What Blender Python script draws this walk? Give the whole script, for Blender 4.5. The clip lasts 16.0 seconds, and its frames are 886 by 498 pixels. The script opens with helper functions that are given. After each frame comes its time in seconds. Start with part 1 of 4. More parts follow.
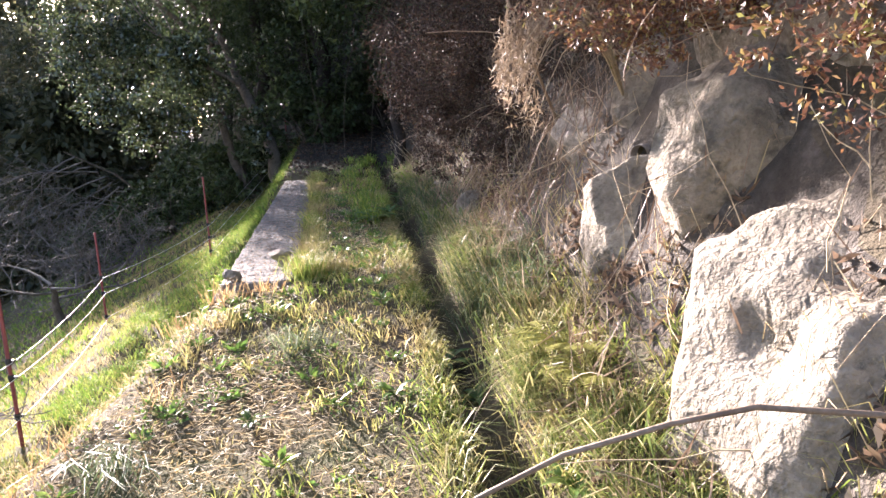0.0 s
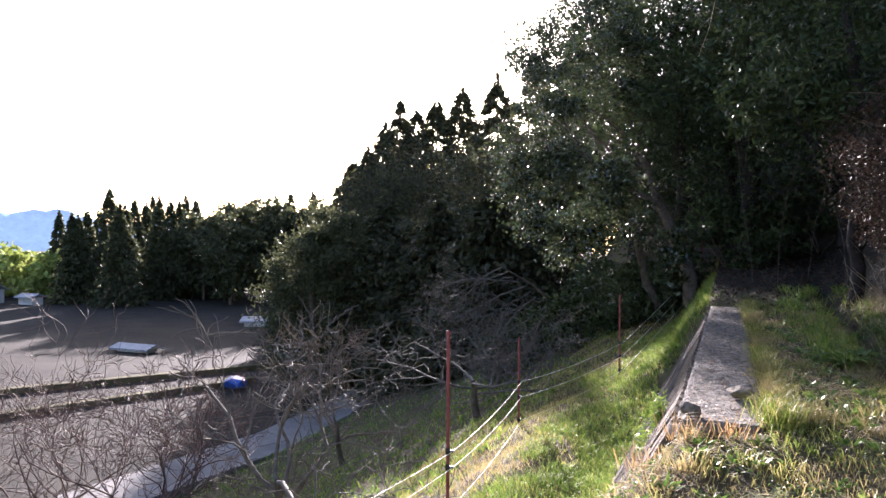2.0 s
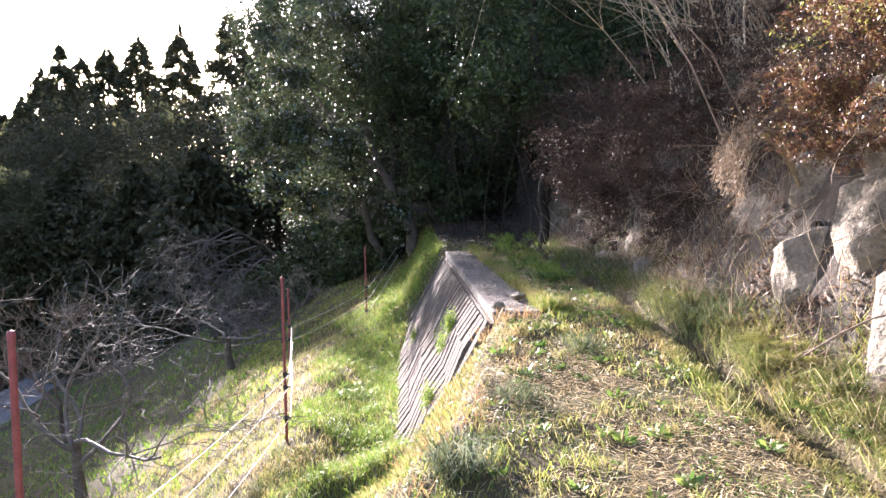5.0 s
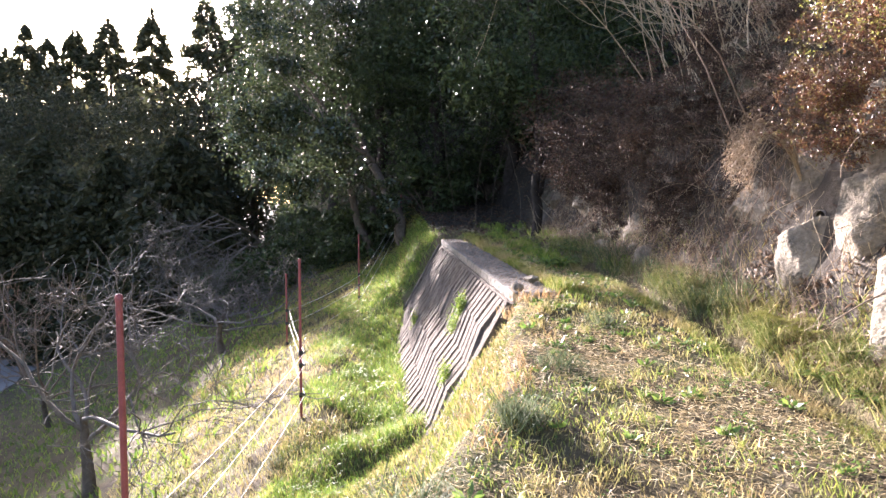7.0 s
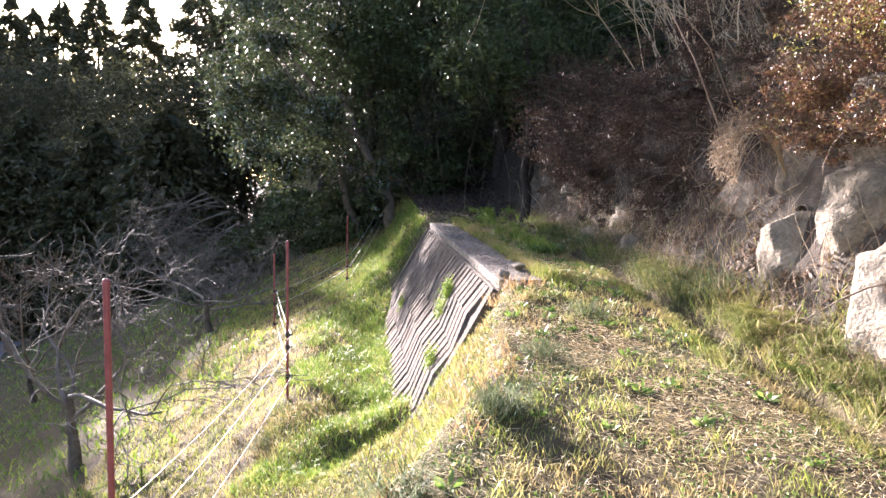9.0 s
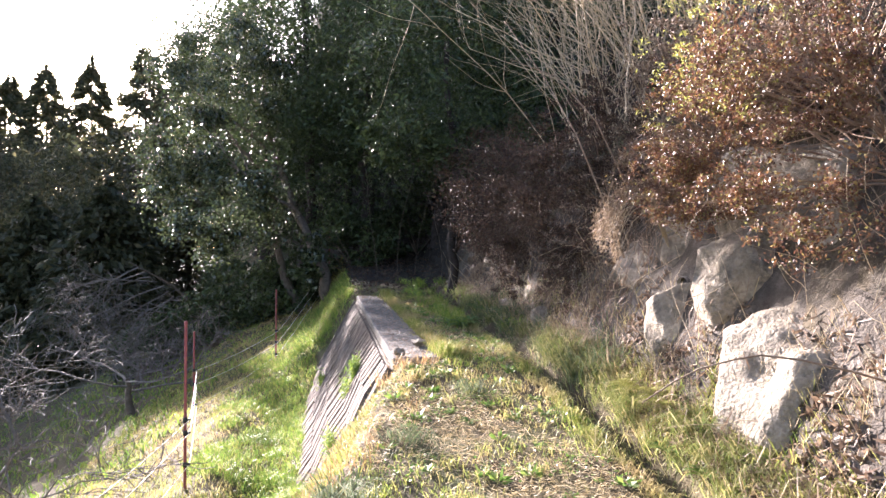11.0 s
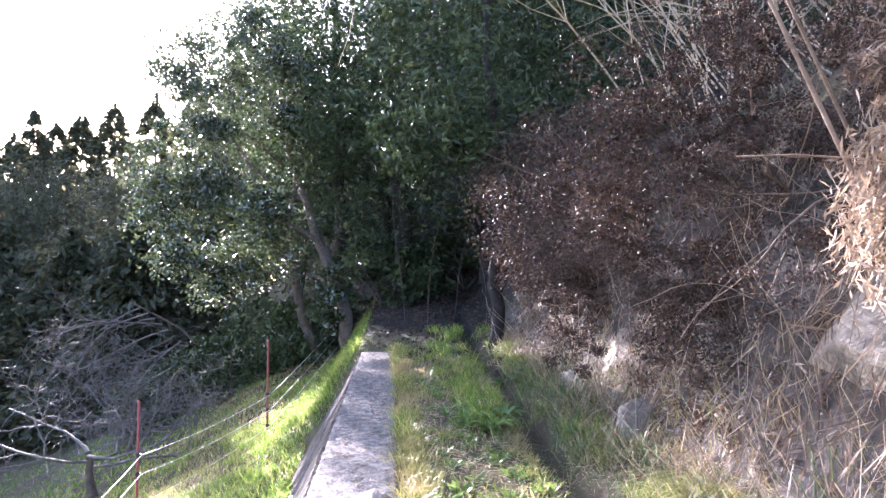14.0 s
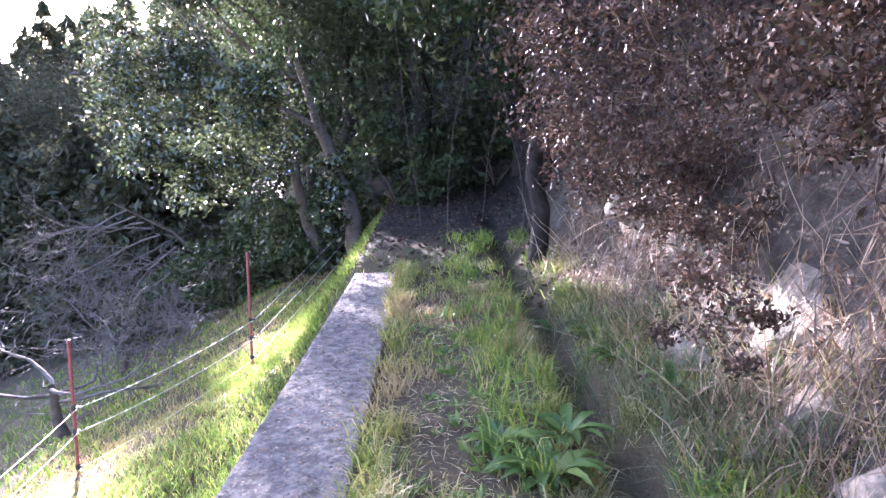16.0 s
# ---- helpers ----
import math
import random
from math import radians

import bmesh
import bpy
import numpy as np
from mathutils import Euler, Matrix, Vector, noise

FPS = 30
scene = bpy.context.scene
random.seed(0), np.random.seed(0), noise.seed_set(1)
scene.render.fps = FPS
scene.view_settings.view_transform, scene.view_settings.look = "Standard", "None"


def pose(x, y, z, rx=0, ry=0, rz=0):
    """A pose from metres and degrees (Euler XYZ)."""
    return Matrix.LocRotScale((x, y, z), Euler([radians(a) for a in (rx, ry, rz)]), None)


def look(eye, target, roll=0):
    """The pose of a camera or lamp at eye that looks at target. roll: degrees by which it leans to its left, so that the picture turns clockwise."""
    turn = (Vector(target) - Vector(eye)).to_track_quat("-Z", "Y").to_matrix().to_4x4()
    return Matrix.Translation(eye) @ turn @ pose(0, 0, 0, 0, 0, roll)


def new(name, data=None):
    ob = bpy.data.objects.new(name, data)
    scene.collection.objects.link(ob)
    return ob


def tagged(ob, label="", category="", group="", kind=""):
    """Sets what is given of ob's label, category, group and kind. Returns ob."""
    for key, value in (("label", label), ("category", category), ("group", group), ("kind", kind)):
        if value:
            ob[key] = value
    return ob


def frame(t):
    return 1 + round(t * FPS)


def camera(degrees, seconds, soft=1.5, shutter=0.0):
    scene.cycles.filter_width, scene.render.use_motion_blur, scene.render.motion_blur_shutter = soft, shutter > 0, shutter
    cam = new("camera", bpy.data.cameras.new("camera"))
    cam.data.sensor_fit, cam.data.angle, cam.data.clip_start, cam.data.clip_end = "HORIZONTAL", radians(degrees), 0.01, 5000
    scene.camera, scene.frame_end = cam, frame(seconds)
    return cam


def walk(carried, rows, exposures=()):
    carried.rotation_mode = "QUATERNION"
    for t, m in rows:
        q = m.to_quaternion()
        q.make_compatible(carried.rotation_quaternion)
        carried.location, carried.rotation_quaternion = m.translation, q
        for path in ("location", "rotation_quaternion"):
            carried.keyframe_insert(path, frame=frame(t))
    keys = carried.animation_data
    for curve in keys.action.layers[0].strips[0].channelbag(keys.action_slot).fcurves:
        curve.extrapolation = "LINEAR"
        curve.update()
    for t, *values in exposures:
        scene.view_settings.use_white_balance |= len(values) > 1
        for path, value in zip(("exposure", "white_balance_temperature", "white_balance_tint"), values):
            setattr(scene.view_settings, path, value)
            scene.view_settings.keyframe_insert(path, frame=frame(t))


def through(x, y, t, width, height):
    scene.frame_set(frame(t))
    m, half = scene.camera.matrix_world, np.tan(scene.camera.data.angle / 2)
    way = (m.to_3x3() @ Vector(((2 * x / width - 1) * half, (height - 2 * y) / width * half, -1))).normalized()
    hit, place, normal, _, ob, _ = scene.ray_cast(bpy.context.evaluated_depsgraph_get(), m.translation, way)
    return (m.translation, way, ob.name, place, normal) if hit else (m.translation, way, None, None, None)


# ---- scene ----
cam = camera(65.8, 16.0)
METRES, EYE, TILT, LEAN, TURN = 11.0, 1.0, -10.5, 2.5, 0.0
ROWS = [
    (0.0, 0.0, 0.0, 0.0, 0.0, 0.0, 0.0),
    (0.5, -0.0127, 0.0105, 0.0095, 8.81, 2.21, -3.3),
    (1.0, -0.0218, 0.014, 0.012, 22.1, 8.01, -6.21),
    (1.5, -0.0361, 0.0278, 0.0057, 30.39, 7.28, -7.78),
    (2.0, -0.0453, 0.0211, 0.0005, 31.43, 7.79, -8.0),
    (2.5, -0.0572, -0.006, -0.0039, 24.16, 8.64, -6.31),
    (3.0, -0.0821, -0.0286, -0.0166, 15.4, 7.72, -4.29),
    (3.5, -0.0954, -0.0618, -0.0212, 11.14, 7.12, -3.98),
    (4.0, -0.0963, -0.1043, -0.0261, 10.17, 7.01, -3.6),
    (4.5, -0.1039, -0.1314, -0.0345, 8.19, 7.1, -3.32),
    (5.0, -0.1096, -0.1653, -0.0381, 5.7, 6.92, -2.6),
    (7.5, -0.1567, -0.2014, -0.0526, 2.3, 5.94, -3.68),
    (8.0, -0.156, -0.2024, -0.052, 1.69, 4.64, -4.19),
    (10.5, -0.1185, -0.2075, -0.0402, 2.37, 8.3, -4.03),
    (11.0, -0.0944, -0.1922, -0.0355, -1.14, 10.74, -2.66),
    (11.5, -0.0673, -0.1505, -0.0238, -0.77, 12.29, -3.77),
    (12.0, -0.0625, -0.0985, -0.0141, -0.84, 13.84, -4.64),
    (12.5, -0.0602, -0.042, -0.0082, 2.08, 14.87, -5.77),
    (13.0, -0.0562, 0.0172, 0.0065, 6.91, 14.07, -5.97),
    (13.5, -0.0556, 0.0803, 0.0195, 6.35, 14.15, -5.58),
    (14.0, -0.054, 0.1448, 0.0343, 4.62, 13.26, -3.51),
    (14.5, -0.0593, 0.2072, 0.0461, 4.33, 12.53, -3.13),
    (15.0, -0.0607, 0.2675, 0.0546, 3.68, 10.82, -2.4),
    (15.5, -0.0612, 0.3236, 0.0672, 5.3, 7.42, -2.4),
    (16.0, -0.0648, 0.3727, 0.0796, 7.44, 4.04, -2.86),
]
EXPOSURES = [(t, stops + 0.33, kelvin - 130, 27 if t < 12 else 27 + 3.5 * (t - 12)) for t, stops, kelvin in ((0.0, 2.8, 6200), (0.6, 2.75, 6150), (1.1, 2.6, 6000), (1.5, 2.35, 6000), (2.2, 2.2, 6000), (3.2, 2.55, 6000), (5.0, 2.75, 6050), (8.0, 2.75, 6200), (11.0, 2.85, 6150), (12.5, 3.35, 5850), (14.5, 3.92, 5600), (16.0, 4.12, 5600))]
walk(cam, [(t, pose(0, 0, EYE, TILT, LEAN, TURN) @ pose(METRES * x, METRES * y, METRES * z, 90 + pitch, roll, yaw)) for t, x, y, z, yaw, pitch, roll in ROWS],
     exposures=EXPOSURES)


# ---- light ----
SUN_AZ, SUN_EL = 34.5, 15.5          # degrees left of +y, degrees above the horizon
sun_dir = Vector((-math.sin(radians(SUN_AZ)) * math.cos(radians(SUN_EL)), math.cos(radians(SUN_AZ)) * math.cos(radians(SUN_EL)), math.sin(radians(SUN_EL))))
world = bpy.data.worlds.new("sky")
scene.world = world
world.use_nodes = True
wn = world.node_tree
sky = wn.nodes.new("ShaderNodeTexSky")
sky.sky_type, sky.sun_disc = "NISHITA", False
sky.sun_elevation, sky.sun_rotation = radians(SUN_EL), radians(-SUN_AZ)
sky.air_density, sky.dust_density = 1.0, 2.0
wn.links.new(sky.outputs["Color"], wn.nodes["Background"].inputs["Color"])
wn.nodes["Background"].inputs["Strength"].default_value = 0.068
sun_data = bpy.data.lights.new("sun", "SUN")
sun_data.energy, sun_data.angle, sun_data.color = 5.0, radians(0.6), (1.0, 0.91, 0.78)
sun = new("sun", sun_data)
sun.matrix_world = look(sun_dir * 200, (0, 0, 0))
RNG = np.random.default_rng(7)


# ---- materials ----
def mat_nodes(name):
    m = bpy.data.materials.new(name)
    m.use_nodes = True
    nt = m.node_tree
    return m, nt, nt.nodes["Principled BSDF"], nt.nodes["Material Output"]


def ramp(nt, fac, stops):
    r = nt.nodes.new("ShaderNodeValToRGB")
    e = r.color_ramp.elements
    while len(e) < len(stops):
        e.new(0.5)
    for k, (p, c) in enumerate(stops):
        e[k].position, e[k].color = p, (*c, 1)
    nt.links.new(fac, r.inputs["Fac"])
    return r.outputs["Color"]


def noise_tex(nt, scale, detail=6, rough=0.6, vec=None):
    n = nt.nodes.new("ShaderNodeTexNoise")
    n.inputs["Scale"].default_value, n.inputs["Detail"].default_value, n.inputs["Roughness"].default_value = scale, detail, rough
    if vec is None:
        vec = nt.nodes.new("ShaderNodeNewGeometry").outputs["Position"]
    nt.links.new(vec, n.inputs["Vector"])
    return n.outputs["Fac"]


def mixc(nt, fac, a, b, mode="MIX"):
    m = nt.nodes.new("ShaderNodeMix")
    m.data_type, m.blend_type = "RGBA", mode
    for sock, v in ((m.inputs["Factor"], fac), (m.inputs["A"], a), (m.inputs["B"], b)):
        if isinstance(v, (int, float)):
            sock.default_value = v
        elif isinstance(v, tuple):
            sock.default_value = (*v, 1)
        else:
            nt.links.new(v, sock)
    return m.outputs["Result"]


def bump(nt, bsdf, height, strength, dist):
    b = nt.nodes.new("ShaderNodeBump")
    b.inputs["Strength"].default_value, b.inputs["Distance"].default_value = strength, dist
    nt.links.new(height, b.inputs["Height"])
    nt.links.new(b.outputs["Normal"], bsdf.inputs["Normal"])


def surface(name, stops, scale, fine, rough=0.9, depth=0.01, metallic=0.0, stain=None):
    """A solid surface: a coarse colour noise, a fine grain over it, and relief."""
    m, nt, b, out = mat_nodes(name)
    col = ramp(nt, noise_tex(nt, scale), stops)
    grain = noise_tex(nt, fine, 4)
    col = mixc(nt, 0.55, col, ramp(nt, grain, [(0.3, (0.45, 0.45, 0.45)), (0.7, (1.2, 1.2, 1.2))]), "MULTIPLY")
    if stain:
        col = mixc(nt, ramp(nt, noise_tex(nt, stain[1], 8, 0.7), [(stain[2], (0, 0, 0)), (stain[2] + 0.12, (1, 1, 1))]), col, stain[0])
    nt.links.new(col, b.inputs["Base Color"])
    b.inputs["Roughness"].default_value, b.inputs["Metallic"].default_value = rough, metallic
    b.inputs["Specular IOR Level"].default_value = 0.15 if rough >= 0.9 else 0.4
    bump(nt, b, grain, 0.8, depth)
    return m


def leafy(name, stops, through=0.35, rough=0.45, gloss=0.3, patch=None):
    """Leaves and blades: each piece its own tint, light passing through."""
    m, nt, b, out = mat_nodes(name)
    geo = nt.nodes.new("ShaderNodeNewGeometry")
    col = ramp(nt, geo.outputs["Random Per Island"], stops)
    if patch:
        col = mixc(nt, ramp(nt, noise_tex(nt, patch[1], 3), [(0.42, (0, 0, 0)), (0.62, (1, 1, 1))]), col, patch[0])
    nt.links.new(col, b.inputs["Base Color"])
    b.inputs["Roughness"].default_value = rough
    b.inputs["Specular IOR Level"].default_value = gloss
    t = nt.nodes.new("ShaderNodeBsdfTranslucent")
    nt.links.new(col, t.inputs["Color"])
    mx = nt.nodes.new("ShaderNodeMixShader")
    mx.inputs["Fac"].default_value = through
    nt.links.new(b.outputs["BSDF"], mx.inputs[1])
    nt.links.new(t.outputs["BSDF"], mx.inputs[2])
    nt.links.new(mx.outputs["Shader"], out.inputs["Surface"])
    return m


M = {
    "soil": surface("soil", [(0.3, (0.065, 0.05, 0.032)), (0.5, (0.11, 0.09, 0.05)), (0.7, (0.08, 0.095, 0.035))], 1.7, 60, 0.95, 0.03,
                    stain=((0.16, 0.13, 0.085), 6, 0.58)),
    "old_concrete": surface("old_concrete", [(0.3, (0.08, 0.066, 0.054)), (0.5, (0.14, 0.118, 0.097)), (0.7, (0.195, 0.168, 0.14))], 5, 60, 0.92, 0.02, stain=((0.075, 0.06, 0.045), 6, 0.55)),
    "concrete": surface("concrete", [(0.3, (0.085, 0.08, 0.07)), (0.5, (0.18, 0.168, 0.148)), (0.7, (0.30, 0.272, 0.225))], 16, 42, 0.92, 0.03, stain=((0.07, 0.066, 0.05), 13, 0.56)),
    "rock": surface("rock", [(0.3, (0.15, 0.13, 0.105)), (0.5, (0.27, 0.235, 0.18)), (0.72, (0.40, 0.35, 0.275))], 5, 34, 0.93, 0.04,
                    stain=((0.11, 0.10, 0.08), 9, 0.53)),
    "bark": surface("bark", [(0.3, (0.07, 0.055, 0.04)), (0.7, (0.17, 0.14, 0.11))], 9, 70, 0.9, 0.01),
    "grey_bark": surface("grey_bark", [(0.3, (0.17, 0.15, 0.13)), (0.7, (0.36, 0.33, 0.29))], 8, 60, 0.9, 0.008, stain=((0.08, 0.09, 0.05), 4, 0.58)),
    "dark_bark": surface("dark_bark", [(0.3, (0.022, 0.018, 0.015)), (0.7, (0.06, 0.05, 0.042))], 9, 70, 0.95, 0.01),
    "persimmon_bark": surface("persimmon_bark", [(0.3, (0.075, 0.063, 0.052)), (0.7, (0.19, 0.168, 0.145))], 8, 60, 0.85, 0.006),
    "twig": surface("twig", [(0.3, (0.16, 0.10, 0.06)), (0.7, (0.30, 0.22, 0.15))], 9, 80, 0.7, 0.003),
    "red_twig": surface("red_twig", [(0.3, (0.07, 0.04, 0.03)), (0.7, (0.15, 0.085, 0.065))], 9, 80, 0.7, 0.003),
    "straw_stem": surface("straw_stem", [(0.3, (0.32, 0.24, 0.14)), (0.7, (0.50, 0.41, 0.27))], 6, 80, 0.7, 0.002),
    "post": surface("post", [(0.3, (0.20, 0.045, 0.045)), (0.7, (0.30, 0.075, 0.07))], 12, 120, 0.5, 0.001, stain=((0.10, 0.05, 0.035), 14, 0.62)),
    "insulator": surface("insulator", [(0.3, (0.015, 0.015, 0.015)), (0.7, (0.03, 0.03, 0.03))], 20, 90, 0.4, 0.0005),
    "wire": surface("wire", [(0.3, (0.55, 0.53, 0.48)), (0.7, (0.75, 0.73, 0.68))], 30, 200, 0.5, 0.0005),
    "road": surface("road", [(0.3, (0.17, 0.16, 0.15)), (0.7, (0.26, 0.25, 0.235))], 0.8, 30, 0.9, 0.01),
    "field_strip": surface("field_strip", [(0.3, (0.07, 0.06, 0.03)), (0.7, (0.13, 0.12, 0.05))], 0.6, 20, 0.95, 0.05),
    "tarp": surface("tarp", [(0.3, (0.02, 0.08, 0.38)), (0.7, (0.04, 0.14, 0.55))], 2, 20, 0.35, 0.02),
    "roof": surface("roof", [(0.3, (0.25, 0.26, 0.28)), (0.7, (0.40, 0.41, 0.43))], 1, 12, 0.5, 0.02),
    "plaster": surface("plaster", [(0.3, (0.45, 0.43, 0.40)), (0.7, (0.62, 0.60, 0.56))], 1, 12, 0.9, 0.01),
    # pale blue of air haze painted into the ridge colour
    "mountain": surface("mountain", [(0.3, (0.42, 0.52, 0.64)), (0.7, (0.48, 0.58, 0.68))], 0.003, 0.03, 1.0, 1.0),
    "grass": leafy("grass", [(0.0, (0.11, 0.17, 0.03)), (0.4, (0.20, 0.26, 0.045)), (0.7, (0.32, 0.33, 0.08)), (1.0, (0.50, 0.41, 0.17))], 0.45, 0.5, 0.3, ((0.36, 0.28, 0.13), 1.1)),
    "lush": leafy("lush", [(0.0, (0.09, 0.16, 0.03)), (0.6, (0.17, 0.265, 0.04)), (1.0, (0.33, 0.37, 0.08))], 0.45, 0.5, 0.3),
    "edge_blade": leafy("edge_blade", [(0.0, (0.10, 0.15, 0.03)), (0.5, (0.18, 0.22, 0.045)), (0.8, (0.27, 0.24, 0.08)), (1.0, (0.36, 0.26, 0.11))], 0.4, 0.5, 0.3),
    "sedge": leafy("sedge", [(0.0, (0.07, 0.10, 0.045)), (0.6, (0.12, 0.155, 0.07)), (1.0, (0.22, 0.23, 0.13))], 0.35, 0.6, 0.2),
    "tussock": leafy("tussock", [(0.0, (0.09, 0.13, 0.03)), (0.5, (0.18, 0.22, 0.05)), (0.8, (0.34, 0.31, 0.12)), (1.0, (0.50, 0.44, 0.24))], 0.4, 0.45, 0.4),
    "straw": leafy("straw", [(0.0, (0.24, 0.17, 0.08)), (0.5, (0.42, 0.33, 0.17)), (1.0, (0.62, 0.54, 0.35))], 0.3, 0.6, 0.3),
    "dry": leafy("dry", [(0.0, (0.24, 0.14, 0.06)), (0.6, (0.34, 0.22, 0.10)), (1.0, (0.42, 0.33, 0.17))], 0.45, 0.6, 0.3),
    "weed": leafy("weed", [(0.0, (0.06, 0.12, 0.025)), (0.6, (0.10, 0.18, 0.035)), (1.0, (0.20, 0.27, 0.06))], 0.4, 0.4, 0.4),
    "dead_leaf": leafy("dead_leaf", [(0.0, (0.08, 0.05, 0.035)), (0.5, (0.19, 0.13, 0.085)), (0.85, (0.30, 0.22, 0.15)), (1.0, (0.46, 0.37, 0.27))], 0.25, 0.55, 0.4),
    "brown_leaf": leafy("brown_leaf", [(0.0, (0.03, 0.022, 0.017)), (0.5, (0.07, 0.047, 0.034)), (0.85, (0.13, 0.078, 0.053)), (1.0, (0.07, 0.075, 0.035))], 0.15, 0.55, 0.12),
    "orange_leaf": leafy("orange_leaf", [(0.0, (0.06, 0.03, 0.022)), (0.45, (0.13, 0.062, 0.038)), (0.75, (0.21, 0.11, 0.05)), (1.0, (0.20, 0.20, 0.06))], 0.3, 0.45, 0.35),
    "yellow_leaf": leafy("yellow_leaf", [(0.0, (0.20, 0.22, 0.05)), (1.0, (0.36, 0.34, 0.09))], 0.4, 0.45, 0.3),
    "hay": leafy("hay", [(0.0, (0.18, 0.13, 0.085)), (0.6, (0.28, 0.21, 0.14)), (1.0, (0.38, 0.30, 0.21))], 0.35, 0.6, 0.25),
    "evergreen": leafy("evergreen", [(0.0, (0.025, 0.04, 0.016)), (0.6, (0.045, 0.068, 0.024)), (1.0, (0.085, 0.11, 0.04))], 0.22, 0.42, 0.25),
    "glossy": leafy("glossy", [(0.0, (0.025, 0.04, 0.018)), (0.6, (0.045, 0.06, 0.026)), (1.0, (0.10, 0.12, 0.05))], 0.2, 0.16, 0.65),
    "needle": leafy("needle", [(0.0, (0.035, 0.042, 0.02)), (0.6, (0.065, 0.07, 0.032)), (1.0, (0.115, 0.105, 0.05))], 0.4, 0.5, 0.3),
    "far_leaf": leafy("far_leaf", [(0.0, (0.045, 0.055, 0.025)), (0.6, (0.075, 0.085, 0.04)), (1.0, (0.12, 0.12, 0.06))], 0.35, 0.6, 0.2),
    "bamboo": leafy("bamboo", [(0.0, (0.22, 0.28, 0.06)), (1.0, (0.38, 0.42, 0.12))], 0.3, 0.6, 0.2),
}


# ---- mesh helpers ----
def mesh_np(name, verts, faces, mat, smooth=False):
    """One mesh from arrays; every face has the same number of corners."""
    verts, faces = np.asarray(verts, np.float32), np.asarray(faces, np.int32)
    me = bpy.data.meshes.new(name)
    k = faces.shape[1]
    me.vertices.add(len(verts))
    me.vertices.foreach_set("co", verts.ravel())
    me.loops.add(faces.size)
    me.loops.foreach_set("vertex_index", faces.ravel())
    me.polygons.add(len(faces))
    me.polygons.foreach_set("loop_start", np.arange(0, faces.size, k, dtype=np.int32))
    if smooth:
        me.polygons.foreach_set("use_smooth", np.ones(len(faces), bool))
    me.update(calc_edges=True)
    me.materials.append(mat)
    return me


def link(name, me, parent=None, label=""):
    ob = new(name, me)
    if parent is not None:
        ob.parent = parent
    return tagged(ob, label)


def part(name, bm, mat, parent, label=""):
    me = bpy.data.meshes.new(name)
    bm.to_mesh(me)
    bm.free()
    me.materials.append(mat)
    return link(name, me, parent, label)


def unit(v):
    return v / np.maximum(np.linalg.norm(v, axis=-1, keepdims=True), 1e-9)


def leaf_arrays(c, length, width, along=None, loose=1.0):
    """Folded four-cornered leaves at the places c; along: the way they lean to."""
    n = len(c)
    a = RNG.normal(size=(n, 3)) * loose
    if along is not None:
        a = a + along
    a = unit(a)
    b = unit(np.cross(a, RNG.normal(size=(n, 3))))
    nn = np.cross(a, b)
    ln = (length * RNG.uniform(0.6, 1.3, n))[:, None]
    wd = (width * RNG.uniform(0.7, 1.2, n))[:, None]
    v = np.stack([c - a * ln / 2, c + b * wd / 2 + nn * wd * 0.22, c + a * ln / 2, c - b * wd / 2 + nn * wd * 0.22], 1).reshape(-1, 3)
    return v, np.arange(4 * n).reshape(n, 4)


def blade_arrays(p, h, w, lean, curl=0.5):
    """Grass blades with a bent tip, rooted at p; lean: sideways reach as a share of the height."""
    n = len(p)
    ang = RNG.uniform(0, 2 * np.pi, n)
    side = np.stack([np.cos(ang), np.sin(ang), np.zeros(n)], 1)
    out = unit(RNG.normal(size=(n, 3)) * (1, 1, 0)) * lean
    if np.ndim(h) == 0:
        h = np.full(n, h)
    h = (h * RNG.uniform(0.5, 1.3, n))[:, None]
    w = w * RNG.uniform(0.6, 1.2, n)[:, None]
    up = np.array([0, 0, 1.0])
    mid = p + (up * 0.6 + out * 0.35) * h
    tip = p + (up * (1 - curl * 0.4) + out) * h
    v = np.stack([p - side * w / 2, p + side * w / 2, mid - side * w * 0.4, mid + side * w * 0.4, tip], 1).reshape(-1, 3)
    i = np.arange(n)[:, None] * 5
    f = np.concatenate([i + [0, 1, 3], i + [0, 3, 2], i + [2, 3, 4]], 0)
    return v, f


class Tubes:
    """Gathers tapering stems into one mesh."""

    def __init__(self):
        self.v, self.f, self.n = [], [], 0

    def add(self, pts, radii, sides=5):
        pts = np.asarray(pts, float)
        k = len(pts)
        d = unit(np.gradient(pts, axis=0))
        ref = np.array([0.31, 0.17, 0.93]) if abs(d[0][2]) < 0.9 else np.array([1.0, 0.2, 0.1])
        a = unit(np.cross(d, ref))
        b = np.cross(d, a)
        t = np.arange(sides) * 2 * np.pi / sides
        ring = a[:, None, :] * np.cos(t)[None, :, None] + b[:, None, :] * np.sin(t)[None, :, None]
        self.v.append((pts[:, None, :] + ring * np.asarray(radii)[:, None, None]).reshape(-1, 3))
        i = np.arange(k - 1)[:, None] * sides
        j = np.arange(sides)[None, :]
        j2 = (j + 1) % sides
        self.f.append((np.stack([i + j, i + j2, i + sides + j2, i + sides + j], -1).reshape(-1, 4) + self.n))
        self.n += k * sides

    def mesh(self, name, mat):
        return mesh_np(name, np.concatenate(self.v), np.concatenate(self.f), mat, True)


